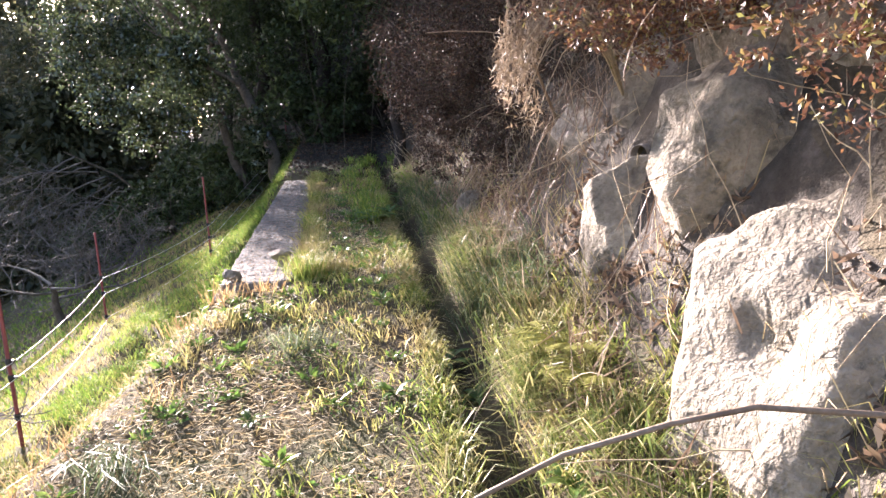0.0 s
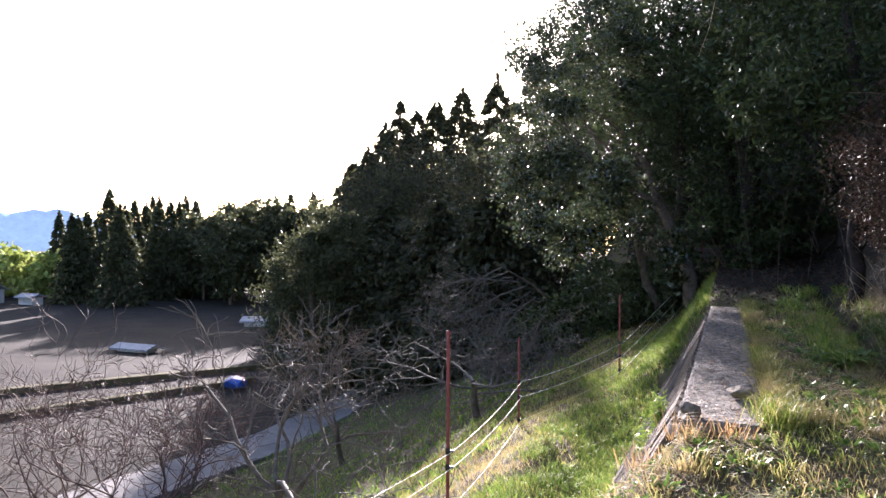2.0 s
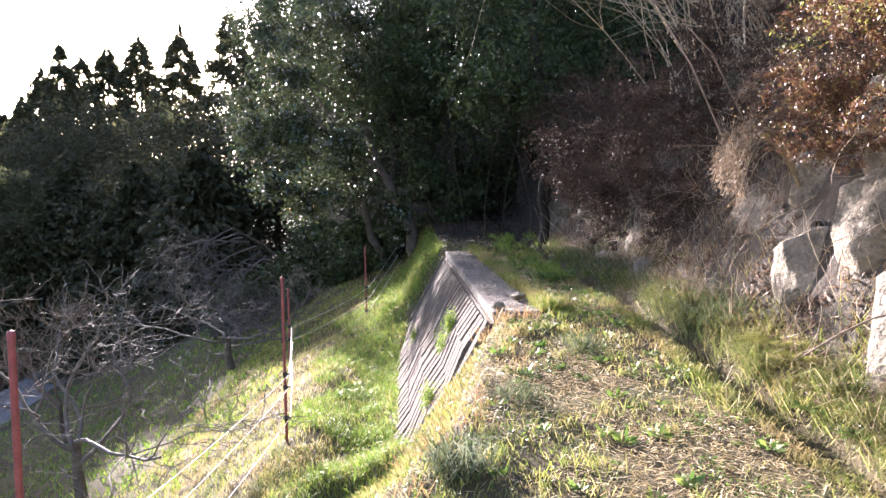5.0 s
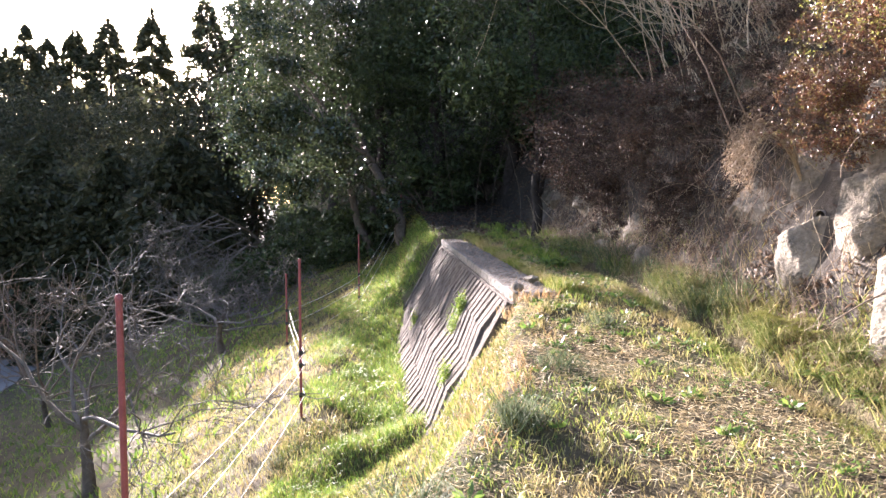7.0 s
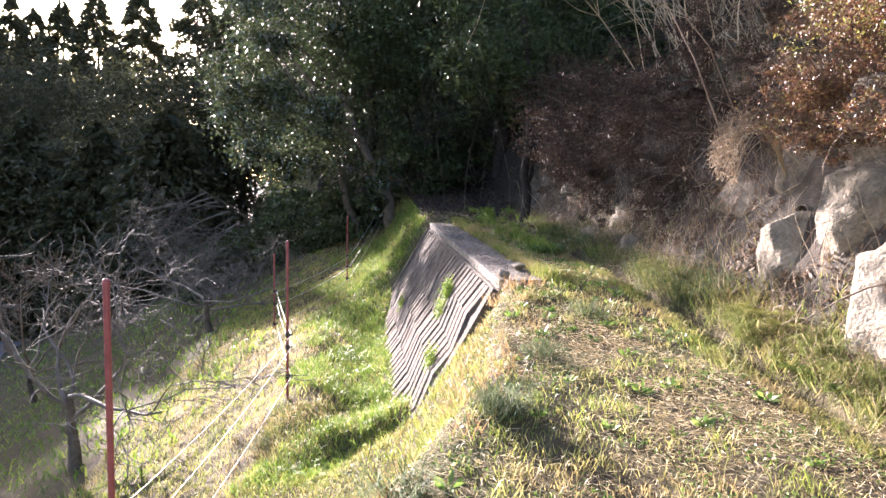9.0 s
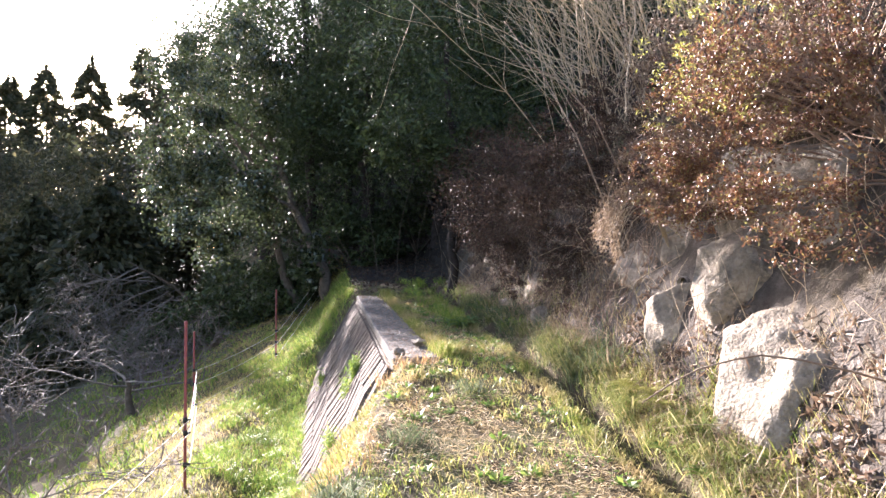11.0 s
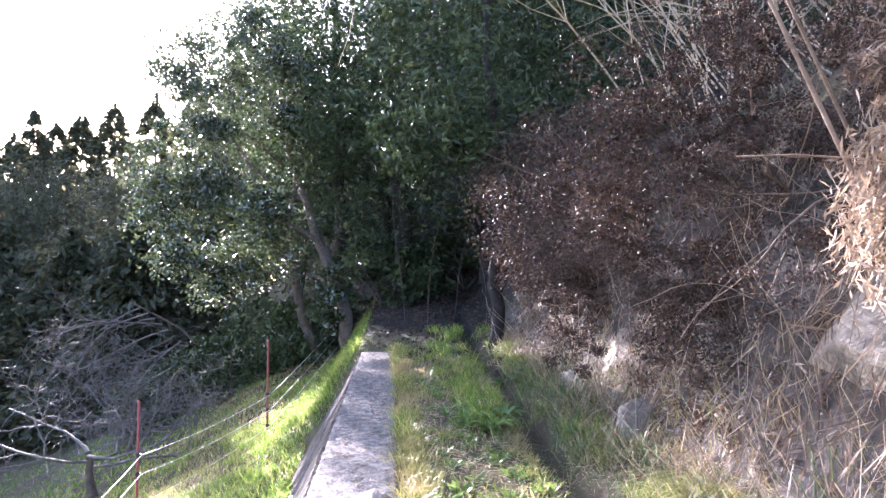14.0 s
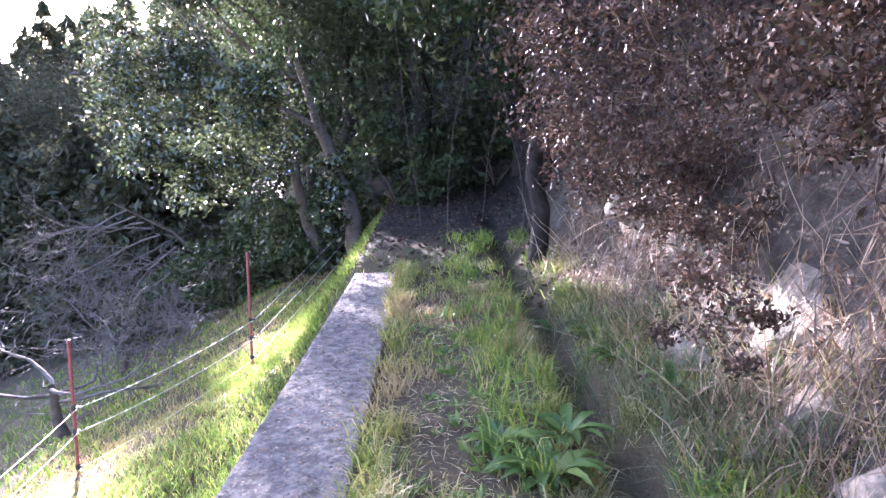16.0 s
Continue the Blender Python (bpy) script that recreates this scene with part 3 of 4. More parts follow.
# conifers that close the left side of the valley
for az, dist, top, width, n in ((39.8, 62, 7.4, 6.0, 12000), (38.6, 58, 8.4, 6.2, 12000), (37.2, 66, 10.4, 6.5, 12000), (36.0, 64, 12.2, 6.0, 12000), (34.6, 66, 11.6, 7.0, 12000), (33.0, 60, 12.4, 6.5, 12000), (41.6, 52, 3.5, 5.0, 10000), (37.3, 44, 4.8, 5.2, 14000),
                               (30.8, 58, 13.4, 6.5, 12000), (28.0, 52, 14.0, 6.0, 12000), (25.0, 50, 15.8, 6.0, 10000), (33.0, 40, 4.0, 5.0, 14000), (28.5, 36, 5.5, 5.0, 14000), (22.0, 44, 17, 6.0, 8000), (18.0, 42, 20, 6.0, 8000)):
    wide = 1.5 if dist > 50 else 1.0
    dist, width = dist * wide, width * wide
    x, y = polar(az, dist)
    z = float(land(x, y))
    conifer(x, y, z, math.tan(radians(top)) * dist + 1.0 - z, width, int(n * 1.12), 0.5 * wide)

# rounder evergreens between the conifers
for az, dist, top, w in ((39.0, 78, 5.4, 7), (36.6, 80, 9.0, 7), (34.3, 78, 9.2, 7), (31.5, 76, 9.2, 7), (29.0, 60, 8.5, 6), (26.5, 45, 10.5, 5), (34.8, 43, 3.0, 4), (31.0, 42, 4.5, 4)):
    x, y = polar(az, dist)
    z = float(land(x, y))
    h = math.tan(radians(top)) * dist + 1 - z
    leafy_tree("evergreen_tree", x, y, z, [([(0, 0, -0.5), (0.2, 0, h * 0.6)], 0.25)], [], [((0, 0, h * 0.55), (w, w, h * 0.42), 8000, 130)], "needle", "dark rounded evergreen among the conifers", "bark", (0.4, 0.16), "conifers")
# broad evergreen before the conifers
x, y = polar(43.3, 44)
leafy_tree("evergreen_tree", x, y, float(land(x, y)), [([(0, 0, -0.3), (0.2, 0, 3), (0, 0, 8)], 0.25)], [],
           [((0, 0, 5.5), (3.0, 3.0, 5.0), 16000, 110), ((1.5, 1.0, 9), (2.4, 2.4, 3.0), 8000, 50)], "far_leaf", "broad rounded evergreen with yellowish leaf edges", "bark", (0.28, 0.12))

# the far wood across the fields
for k in range(34):
    az = 41 + k * 0.62 + RNG.uniform(-0.2, 0.2)
    dist = RNG.uniform(120, 160)
    x, y = polar(az, dist)
    top = float(lerp(az, [41, 46, 50, 54, 59, 62], [4.4, 4.3, 3.6, 3.8, 3.4, 1.6])) + RNG.uniform(-0.7, 0.3)
    h = math.tan(radians(top)) * dist + 9.3
    if k % 3 == 0 or az > 52:
        conifer(x, y, -8.5, h * RNG.uniform(0.95, 1.15), h * 0.24, 4200, 0.85, "far_leaf", "distant dark conifer at the wood's edge", "far trees")
    else:
        leafy_tree("far_tree", x, y, -8.5, [([(0, 0, -0.5), (0, 0, h * 0.5)], 0.3)], [], [((0, 0, h * 0.55), (h * 0.3, h * 0.3, h * 0.44), 4000, 60)], "far_leaf",
                   "distant rounded evergreen at the wood's edge", "bark", (0.9, 0.45), "far trees")

# glossy-leaved tree leaning over the wall's far end
leafy_tree("camellia_tree", -3.9, 16.0, float(land(-3.9, 16.0)),
           [([(0.1, 0, -0.3), (-0.1, 0.1, 0.6), (-0.6, 0.9, 1.5), (-1.5, 2.4, 2.8), (-2.4, 3.2, 4.6), (-2.6, 3.3, 7.0)], 0.16), ([(-1.0, 1.6, -0.6), (-1.6, 1.7, 0.6), (-1.9, 1.9, 2.4), (-1.8, 2, 4)], 0.13)],
           [((-0.9, 0.8, 2.2), (-0.5, -0.5, 0.5), 2.4, 0.06), ((-1.6, 1.7, 3.3), (-0.9, -0.3, 0.6), 2.6, 0.05), ((-2.2, 2.1, 4.2), (-0.8, 0.3, 0.8), 2.5, 0.05)],
           [((-2.9, 0.2, 2.3), (1.8, 1.1, 1.5), 13000, 80), ((-0.4, -0.3, 1.0), (0.3, 0.35, 0.75), 1800, 24), ((-4.0, 0.8, 4.0), (1.4, 1.2, 1.3), 8000, 55), ((-3.0, 1.2, 6.3), (2.1, 1.4, 1.9), 14000, 90)], "glossy",
           "leaning tree with grey trunk and sparkling glossy leaves", "bark", (0.115, 0.05))

# dark evergreen wood at the end of the path
for x, y, h, w in ((-1.0, 17.5, 10.5, 3.2), (-5.2, 19.6, 13, 3.0), (-3.2, 18.5, 13, 3.2), (-4.2, 22, 12, 3.4), (2.2, 16.5, 9, 3.0), (0.5, 22, 12, 3.6), (-7.8, 25, 11, 2.8), (5, 21, 12, 3.6), (-3, 28, 13, 4), (3.5, 12.5, 7.5, 2.6), (-11, 33, 12, 3.4), (-8.6, 27, 13, 3.2)):
    z = float(land(x, y))
    leafy_tree("evergreen_tree", x, y, z, [([(0, 0, -0.3), (0.15, 0.1, h * 0.3), (-0.1, 0.2, h * 0.75)], 0.2)], [],
               [((0, 0, h * 0.62), (w, w, h * 0.40), 16000 if y < 20 else 4500, 170), ((0, -0.6, h * 0.32), (w * 0.8, w * 0.7, h * 0.22), 6500 if y < 20 else 2500, 60)], "evergreen", "tall dense dark evergreen tree in the wood", "dark_bark", (0.15, 0.05) if y < 20 else (0.26, 0.10), "wood trees")
# slender dark tree standing by the ditch's end
x, y = -0.72, 10.75
leafy_tree("evergreen_tree", x, y, float(land(x, y)), [([(0, 0, -0.3), (-0.05, 0.05, 0.5), (0.06, 0.1, 1.3), (0.0, 0.3, 2.6), (-0.2, 0.5, 5.0)], 0.1), ([(0.03, 0.06, 0.7), (0.3, 0.2, 1.5), (0.6, 0.3, 2.8)], 0.05)], [],
           [((0.0, 0.6, 4.3), (1.9, 1.7, 2.1), 15000, 130), ((-0.9, 0.9, 3.0), (0.9, 0.9, 0.7), 2600, 26)], "evergreen", "slender dark-trunked evergreen beside the ditch", "dark_bark", (0.13, 0.045), "wood trees")
for x, y in ((-5.6, 18.6), (-6.6, 19.4), (-7.6, 18.9), (-8.6, 20.2), (-4.7, 19.2), (-9.7, 21.2), (-10.8, 20.6), (-6.0, 21.4), (-8.0, 22.6), (-11.5, 22.5), (-5.0, 17.9), (-3.0, 19.4), (-1.6, 19.0), (-0.2, 17.2), (0.6, 15.4), (1.6, 14.2), (-2.2, 21.5), (0.8, 19.5), (-9.0, 24.5), (-3.4, 17.2)):
    z = float(land(x, y))
    ob = thing("undergrowth", (x, y, z), "dark green undergrowth bush beneath the trees", "bush", "undergrowth")
    v, f = leaf_arrays(cloud((0, 0, 0.7), (1.3, 1.1, 0.9), 2200, 40), 0.16, 0.07)
    link("leaves", mesh_np("leaves", v, f, M["evergreen"]), ob)
    for j in range(5):
        t = Tubes()
        t.add(*stem((0, 0, -0.1), RNG.normal(size=3) * 0.5 + (0, 0, 1), 1.3, 0.02, 5))
        link("stem", t.mesh("stem", M["bark"]), ob)

# bare orchard trees on the slope
bare_tree("persimmon_tree", -7.8, 13.4, 4.0, "bare knotted persimmon tree on the grass slope", "persimmon_bark", (-0.3, -0.1, 1), 3, 4, 0.35, 0.11, 0.26, 0.6, 0.7)
bare_tree("persimmon_tree", -9.6, 17.5, 3.2, "bare knotted persimmon tree on the grass slope", "persimmon_bark", (0.1, 0, 1), 3, 5, 0.35, 0.10, 0.3, 0.62, 0.75)
bare_tree("persimmon_tree", -7.3, 6.9, 3.6, "bare forked persimmon tree on the grass slope", "persimmon_bark", (0.1, 0, 1), 3, 4, 0.2, 0.11, 0.34, 0.6, 0.85)
bare_tree("persimmon_tree", -14.0, 16.1, 4.8, "bare upright fruit tree beside the lane", "twig", (0.05, 0, 1), 3, 5, 0.0, 0.1, 0.3, 0.48)
for x, y, h in ((-12.5, 8.2, 5.4), (-16, 8.5, 5.6), (-17.5, 13.0, 5.2), (-12, 5.0, 5.0), (-20, 11, 5.6), (-15, 11, 5), (-22, 8, 6), (-18, 6, 6)):
    bare_tree("cherry_tree", x, y, h, "bare young tree with reddish twigs below the slope", "red_twig", (0.05, 0, 1), 3, 4 if y > 7 else 3, -0.5, 0.07, 0.3, 0.5)
# pale leafless branches reaching out before the wood
ob = thing("bare_bush", (-8.9, 19.0, float(land(-8.9, 19.0))), "pale leafless branches reaching from the wood's edge", "bush")
t, tips = Tubes(), []
t.add([(0.9, 0.9, -0.2), (0.75, 0.8, 0.9), (0.3, 0.55, 1.7), (-0.3, 0.2, 2.4), (-1.4, -0.3, 3.1)], [0.07, 0.06, 0.045, 0.03, 0.015], 7)
link("trunk", t.mesh("trunk", M["bark"]), ob)
for k in range(12):
    t = Tubes()
    branch(t, tips, (0.5 - 0.15 * k, 0.6 - 0.075 * k, 1.3 + 0.15 * k), (-0.8 - RNG.uniform(0, 0.6), -0.3 + RNG.normal() * 0.5, 0.15 + RNG.normal() * 0.35), 1.7 + RNG.uniform(0, 0.8), 0.025, 3, 4, 0.2, (0, 0, -0.03), 0.7, 0.6, 0.004)
    link("branch", t.mesh("branch", M["persimmon_bark"]), ob)


# ---- bank: shrubs, dry stems ----
def bank_point(y, r):
    x = ditch_x(y) + r
    return np.array([x, y, float(land(x, y))])


def blobs(centre, radii, k, n):
    """An uneven heap of small leaf clouds in the place of one round one."""
    out = []
    for _ in range(k):
        c = np.array(centre) + RNG.uniform(-1, 1, 3) * np.array(radii)
        q = RNG.uniform(0.45, 1.0) * 0.5 * float(np.mean(radii)) * RNG.uniform(0.8, 1.5, 3)
        out.append((tuple(c), tuple(q), n // k, 12, 0.15))
    return out


def shrub(name, at, clouds, leaf, size, label, stems=14, reach=1.2, mat="twig", group=""):
    ob = thing(name, tuple(at), label, "shrub", group)
    c = np.concatenate([cloud(*q) for q in clouds])
    v, f = leaf_arrays(c, *size)
    link("leaves", mesh_np("leaves", v, f, M[leaf]), ob)
    tips = []
    for k in range(stems):
        q = c[RNG.integers(0, len(c))]
        cane_with_twigs(ob, "stem", (0.3, 0, -0.1), q + (0, 0, 0.2), float(np.linalg.norm(q)) * reach * 0.9, 0.011, 5, M[mat], 0.14)
    return ob


def cane_with_twigs(parent, name, p, d, length, r, twigs, mat, wob):
    pts, rad = stem(p, d, length, r, 7, wob)
    t = Tubes()
    t.add(pts, np.maximum(rad, 0.0025), 5)
    cane = link(name, t.mesh(name, mat), parent)
    for k in range(twigs):
        i = RNG.integers(2, 8)
        t = Tubes()
        q, rr = stem(pts[i], unit(pts[i] - pts[i - 1]) + RNG.normal(size=3) * 0.5, length * RNG.uniform(0.25, 0.55), rad[i] * 0.6, 6, 0.12)
        t.add(q, np.maximum(rr, 0.0022), 4)
        link("twig", t.mesh("twig", mat), cane)


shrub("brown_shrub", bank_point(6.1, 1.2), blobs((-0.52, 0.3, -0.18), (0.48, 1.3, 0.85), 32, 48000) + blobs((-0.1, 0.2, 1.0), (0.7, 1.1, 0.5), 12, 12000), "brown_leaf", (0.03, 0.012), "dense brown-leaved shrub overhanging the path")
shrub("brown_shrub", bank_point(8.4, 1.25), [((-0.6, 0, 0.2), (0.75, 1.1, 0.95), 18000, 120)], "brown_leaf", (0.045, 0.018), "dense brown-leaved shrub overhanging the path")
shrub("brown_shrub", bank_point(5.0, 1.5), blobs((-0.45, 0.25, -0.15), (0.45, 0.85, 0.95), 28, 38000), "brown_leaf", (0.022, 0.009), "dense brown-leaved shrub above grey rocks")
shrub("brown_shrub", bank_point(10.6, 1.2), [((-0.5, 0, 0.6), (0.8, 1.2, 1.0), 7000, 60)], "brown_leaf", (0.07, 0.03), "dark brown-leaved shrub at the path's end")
shrub("azalea_shrub", bank_point(1.9, 1.5), blobs((-0.85, 0.25, 0.15), (0.38, 0.95, 0.55), 46, 30000) + blobs((-0.1, 0.2, 0.9), (0.5, 0.9, 0.5), 16, 9000), "orange_leaf", (0.026, 0.011), "shrub with orange and green leaves hanging over the boulder", 30)
shrub("azalea_shrub", bank_point(0.4, 1.8), blobs((-0.5, 0.0, 0.6), (0.4, 0.7, 0.5), 22, 9000), "orange_leaf", (0.045, 0.02), "shrub with orange and green leaves above the bank", 24)

shrub("green_shrub", bank_point(2.3, 1.7), blobs((-1.05, -0.1, 0.5), (0.3, 0.6, 0.5), 26, 2200), "yellow_leaf", (0.03, 0.01), "yellow-green leafy sprays above the boulder", 12)
shrub("dry_shrub", bank_point(3.4, 2.0), blobs((-0.25, 0.1, 0.25), (0.4, 0.7, 0.45), 22, 12000), "dead_leaf", (0.04, 0.014), "tangle of dry brown twigs and dead leaves above the rocks", 34)
shrub("dry_shrub", bank_point(4.5, 2.0), blobs((-0.3, 0.1, 0.3), (0.6, 0.8, 0.5), 20, 11000), "dead_leaf", (0.04, 0.014), "tangle of dry brown twigs and dead leaves above the rocks", 30)
shrub("dry_shrub", bank_point(2.2, 2.2), blobs((-0.3, 0.1, 0.3), (0.6, 0.9, 0.5), 16, 8000), "brown_leaf", (0.045, 0.016), "brown-leaved shrub high on the bank", 24)
shrub("dry_shrub", bank_point(3.8, 1.4), blobs((-0.38, 0.0, 0.15), (0.32, 0.6, 0.42), 24, 13000), "dead_leaf", (0.05, 0.008), "tangle of dry hanging stalks above the rocks", 30)
shrub("dry_shrub", bank_point(2.9, 1.75), blobs((-0.35, 0.0, 0.2), (0.35, 0.6, 0.35), 20, 10000), "dead_leaf", (0.05, 0.008), "tangle of dry hanging stalks above the rocks", 30)
# dry hanging grass
ob = thing("hanging_plant", tuple(bank_point(3.6, 0.95)), "tan dried plant hanging from the bank", "dry plant")
foot = np.array(ob.location)
n = 1500
sprig = np.array([0.38, 3.45, 1.25]) - foot + RNG.normal(size=(14, 3)) * (0.09, 0.13, 0.12)
root = sprig[RNG.integers(0, 14, n)] + RNG.normal(size=(n, 3)) * (0.025, 0.03, 0.07)
v, f = leaf_arrays(root, 0.05, 0.008, np.array([-0.2, -0.1, -1.0]), 0.8)
tagged(link("foliage", mesh_np("foliage", v, f, M["hay"]), ob), kind="stuff")
for q in sprig:
    t = Tubes()
    u = np.linspace(0, 1, 7)[:, None]
    t.add(np.array([0, 0, 0.1]) * (1 - u) + (q - (0, 0, 0.15)) * u + np.array([0, 0, 1.0]) * (1.6 * u * (1 - u)), np.linspace(0.005, 0.002, 7), 4)
    link("stalk", t.mesh("stalk", M["straw_stem"]), ob)

# upright bare canes above the shrubs
for y, r, ht, nn in ((5.2, 2.0, 2.6, 26), (6.4, 2.2, 3.2, 34), (7.8, 2.0, 3.0, 30), (4.2, 2.3, 2.2, 20)):
    ob = thing("bare_thicket", tuple(bank_point(y, r)), "thicket of thin leafless grey-brown canes", "thicket", "bare thickets")
    tips = []
    for k in range(nn):
        p = RNG.normal(size=3) * (0.4, 0.5, 0.05)
        cane_with_twigs(ob, "cane", p, (RNG.normal() * 0.35 - 0.25, RNG.normal() * 0.35, 1.0), ht * RNG.uniform(0.6, 1.1), 0.009, 7, M["straw_stem"], 0.09)

# dry stems hanging and standing along the bank
ob = tagged(new("dry_stems"), "tangled dry stems and dead grass on the bank", "dry stems", kind="stuff")
t = Tubes()
for k in range(420):
    y = RNG.uniform(1.2, 11)
    p = bank_point(y, RNG.uniform(0.25, 1.5))
    d = (RNG.normal() * 0.5 - 0.3, RNG.normal() * 0.5, RNG.choice([-0.6, 0.7, 1.0]))
    t.add(*stem(p + np.array([-0.05, 0, 0.05]), d, RNG.uniform(0.25, 0.8), RNG.uniform(0.0013, 0.003), 5, 0.25), 4)
link("stems", t.mesh("stems", M["straw_stem"]), ob)

# bramble cane across the way's edge
ob = thing("bramble_cane", (0, 0, 0), "long arching brown bramble cane before the boulder", "bramble")
t = Tubes()
t.add([(1.25, 1.15, 0.4), (0.9, 1.0, 0.5), (0.6, 0.9, 0.57), (0.42, 0.9, 0.59), (0.3, 0.9, 0.57), (0.15, 0.9, 0.53), (0.03, 0.9, 0.47), (-0.1, 0.93, 0.37)], [0.006, 0.0055, 0.005, 0.0048, 0.0045, 0.0042, 0.004, 0.003], 8)
link("cane", t.mesh("cane", M["twig"]), ob)
ob = thing("fallen_stick", (0.55, 1.75, float(land(0.3, 1.7)) + 0.03), "pale broken stick lying at the bank's foot", "stick")
t = Tubes()
t.add([(-0.32, -0.05, 0.0), (-0.05, 0.02, 0.03), (0.25, 0.0, 0.06)], [0.007, 0.009, 0.006], 7)
link("wood", t.mesh("wood", M["straw_stem"]), ob)


# ---- ground cover ----
def scatter(n, x0, x1, y0, y1, keep):
    x, y = RNG.uniform(x0, x1, n), RNG.uniform(y0, y1, n)
    k = keep(x, y)
    return on_land(x[k], y[k])


def left_of(x, y):
    return edge_x(y) - x


def off_wall(x, y):
    d = left_of(x, y)
    return ~((y > 4.05) & (y < 10.9) & (d > -0.46) & (d < 0.75 + 0.0 * y))


def cover(name, label, category, v, f, mat):
    ob = tagged(new(name, mesh_np(name, v, f, M[mat])), label, category, kind="stuff")
    return ob


def tufts(p, per, spread):
    """Several roots round each place."""
    q = np.repeat(p, per, 0)
    dx = RNG.normal(size=(len(q), 2)) * spread
    return on_land(q[:, 0] + dx[:, 0], q[:, 1] + dx[:, 1])


pth = lambda x, y: (left_of(x, y) < 0.1) & (x < ditch_x(y) - 0.12) & off_wall(x, y)
patchy = lambda x, y, k: RNG.uniform(0, 1, np.shape(x)) < np.clip(0.5 + 0.75 * k * fuzz(x * 2.3 + 3, y * 2.1), 0.06, 1)
p = scatter(62000, -3.2, 0.6, -2.6, 11.5, lambda x, y: pth(x, y) & patchy(x, y, 1) & (RNG.uniform(9, 12, len(x)) > y))
cover("short_grass", "short green grass and moss on the worn path", "grass", *blade_arrays(p, 0.05, 0.006, 0.7), "grass")
p = tufts(scatter(1000, -3.2, 0.6, -2.6, 10.5, lambda x, y: pth(x, y) & patchy(x, y, 1.2)), 22, 0.04)
cover("grass_tufts", "green grass tufts on the path", "grass", *blade_arrays(p, 0.09, 0.006, 0.8), "grass")
p = scatter(150000, -3.6, 0.7, -2.6, 8.5, lambda x, y: (left_of(x, y) < 0.15) & (x < ditch_x(y) + 0.6) & off_wall(x, y) & patchy(x, y, -1) & (RNG.uniform(3, 9, len(x)) > y)) + (0, 0, 0.022)
cover("dead_grass_litter", "pale dead grass and leaf litter lying on the path", "litter", *leaf_arrays(p, 0.06, 0.0034, RNG.normal(size=(len(p), 3)) * (2, 2, 0.6), 0.3), "straw")
slope = lambda x, y: (left_of(x, y) > 0.05) & off_wall(x, y)
p = scatter(78000, -7.5, -1.2, -3, 20, lambda x, y: slope(x, y) & (left_of(x, y) < 5))
cover("slope_grass", "sunlit green and straw-coloured grass on the slope", "grass", *blade_arrays(p, 0.09, 0.009, 0.8), "grass")
p = scatter(40000, -5.5, -1.7, 3.5, 16, lambda x, y: slope(x, y) & (left_of(x, y) < 1.95 + 0.5 * np.sin(y * 2.1)))
q = scatter(150, -5.5, -1.7, 3.6, 12, lambda x, y: slope(x, y) & (left_of(x, y) < 2.2))
p = np.concatenate([p, tufts(q, 90, 0.10)])
cover("lush_grass", "lush bright green grass below the wall", "grass", *blade_arrays(p, 0.13, 0.009, 0.9), "lush")
p = scatter(20000, -22, -5.5, -2, 26, lambda x, y: left_of(x, y) > 2.5)
cover("orchard_grass", "green grass under the orchard trees", "grass", *blade_arrays(p, 0.16, 0.03, 0.9), "lush")
p = scatter(60000, -5.8, -1.2, -3, 5.5, lambda x, y: slope(x, y) & (left_of(x, y) < 2.4))
cover("edge_grass", "green and yellow grass on the slope below the path", "grass", *blade_arrays(p, 0.07, 0.007, 0.9), "edge_blade")
rim = scatter(260, -3.4, -0.9, -2.6, 4.4, lambda x, y: (np.abs(left_of(x, y) - 0.1) < 0.35) & (y < 3.4))
cover("dry_tufts", "orange dried grass tufts along the slope's edge", "dry grass", *blade_arrays(tufts(rim, 16, 0.05), 0.15, 0.006, 0.9), "dry")
p = tufts(scatter(1500, -2.6, -0.6, 4.2, 10.8, lambda x, y: np.abs(left_of(x, y) + 0.52) < 0.07), 30, 0.04)
cover("wall_edge_grass", "yellow-green grass along the wall's back edge", "grass", *blade_arrays(p, 0.13, 0.006, 0.9), "grass")
p = tufts(scatter(1300, -1.4, 0.9, 1.0, 11, lambda x, y: (np.abs(x - ditch_x(y) - 0.26) < 0.18) & ((y < 4.6) | (np.sin(y * 5.7) > -0.1))), 40, 0.045)
cover("ditch_grass", "long arching grass hanging over the ditch", "grass", *blade_arrays(p, 0.17, 0.005, 1.1, 1.2), "tussock")
p = tufts(scatter(240, -2.0, 0.4, 6, 13, lambda x, y: (np.abs(x - ditch_x(y)) > 0.13) & (x - ditch_x(y) > -0.6) & (x - ditch_x(y) < 0.35)), 24, 0.06)
cover("bright_grass", "bright green grass beside the ditch", "grass", *blade_arrays(p, 0.16, 0.009, 0.8), "lush")
p = scatter(46000, -1.4, 2.2, -2.8, 11, lambda x, y: (x - ditch_x(y) > 0.2) & (x - ditch_x(y) < 0.95) & (fuzz(x * 4, y * 3) > -0.5)) + (0, 0, 0.02)
cover("dead_leaves", "dead leaves and dry grass on the bank's foot", "litter", *leaf_arrays(p, 0.09, 0.016, np.array([-0.4, 0, -0.3]), 0.9), "dead_leaf")


# hanging dead grass over the rock face
y = RNG.uniform(0.6, 11.5, 16000)
r = RNG.uniform(0.4, 1.6, 16000)
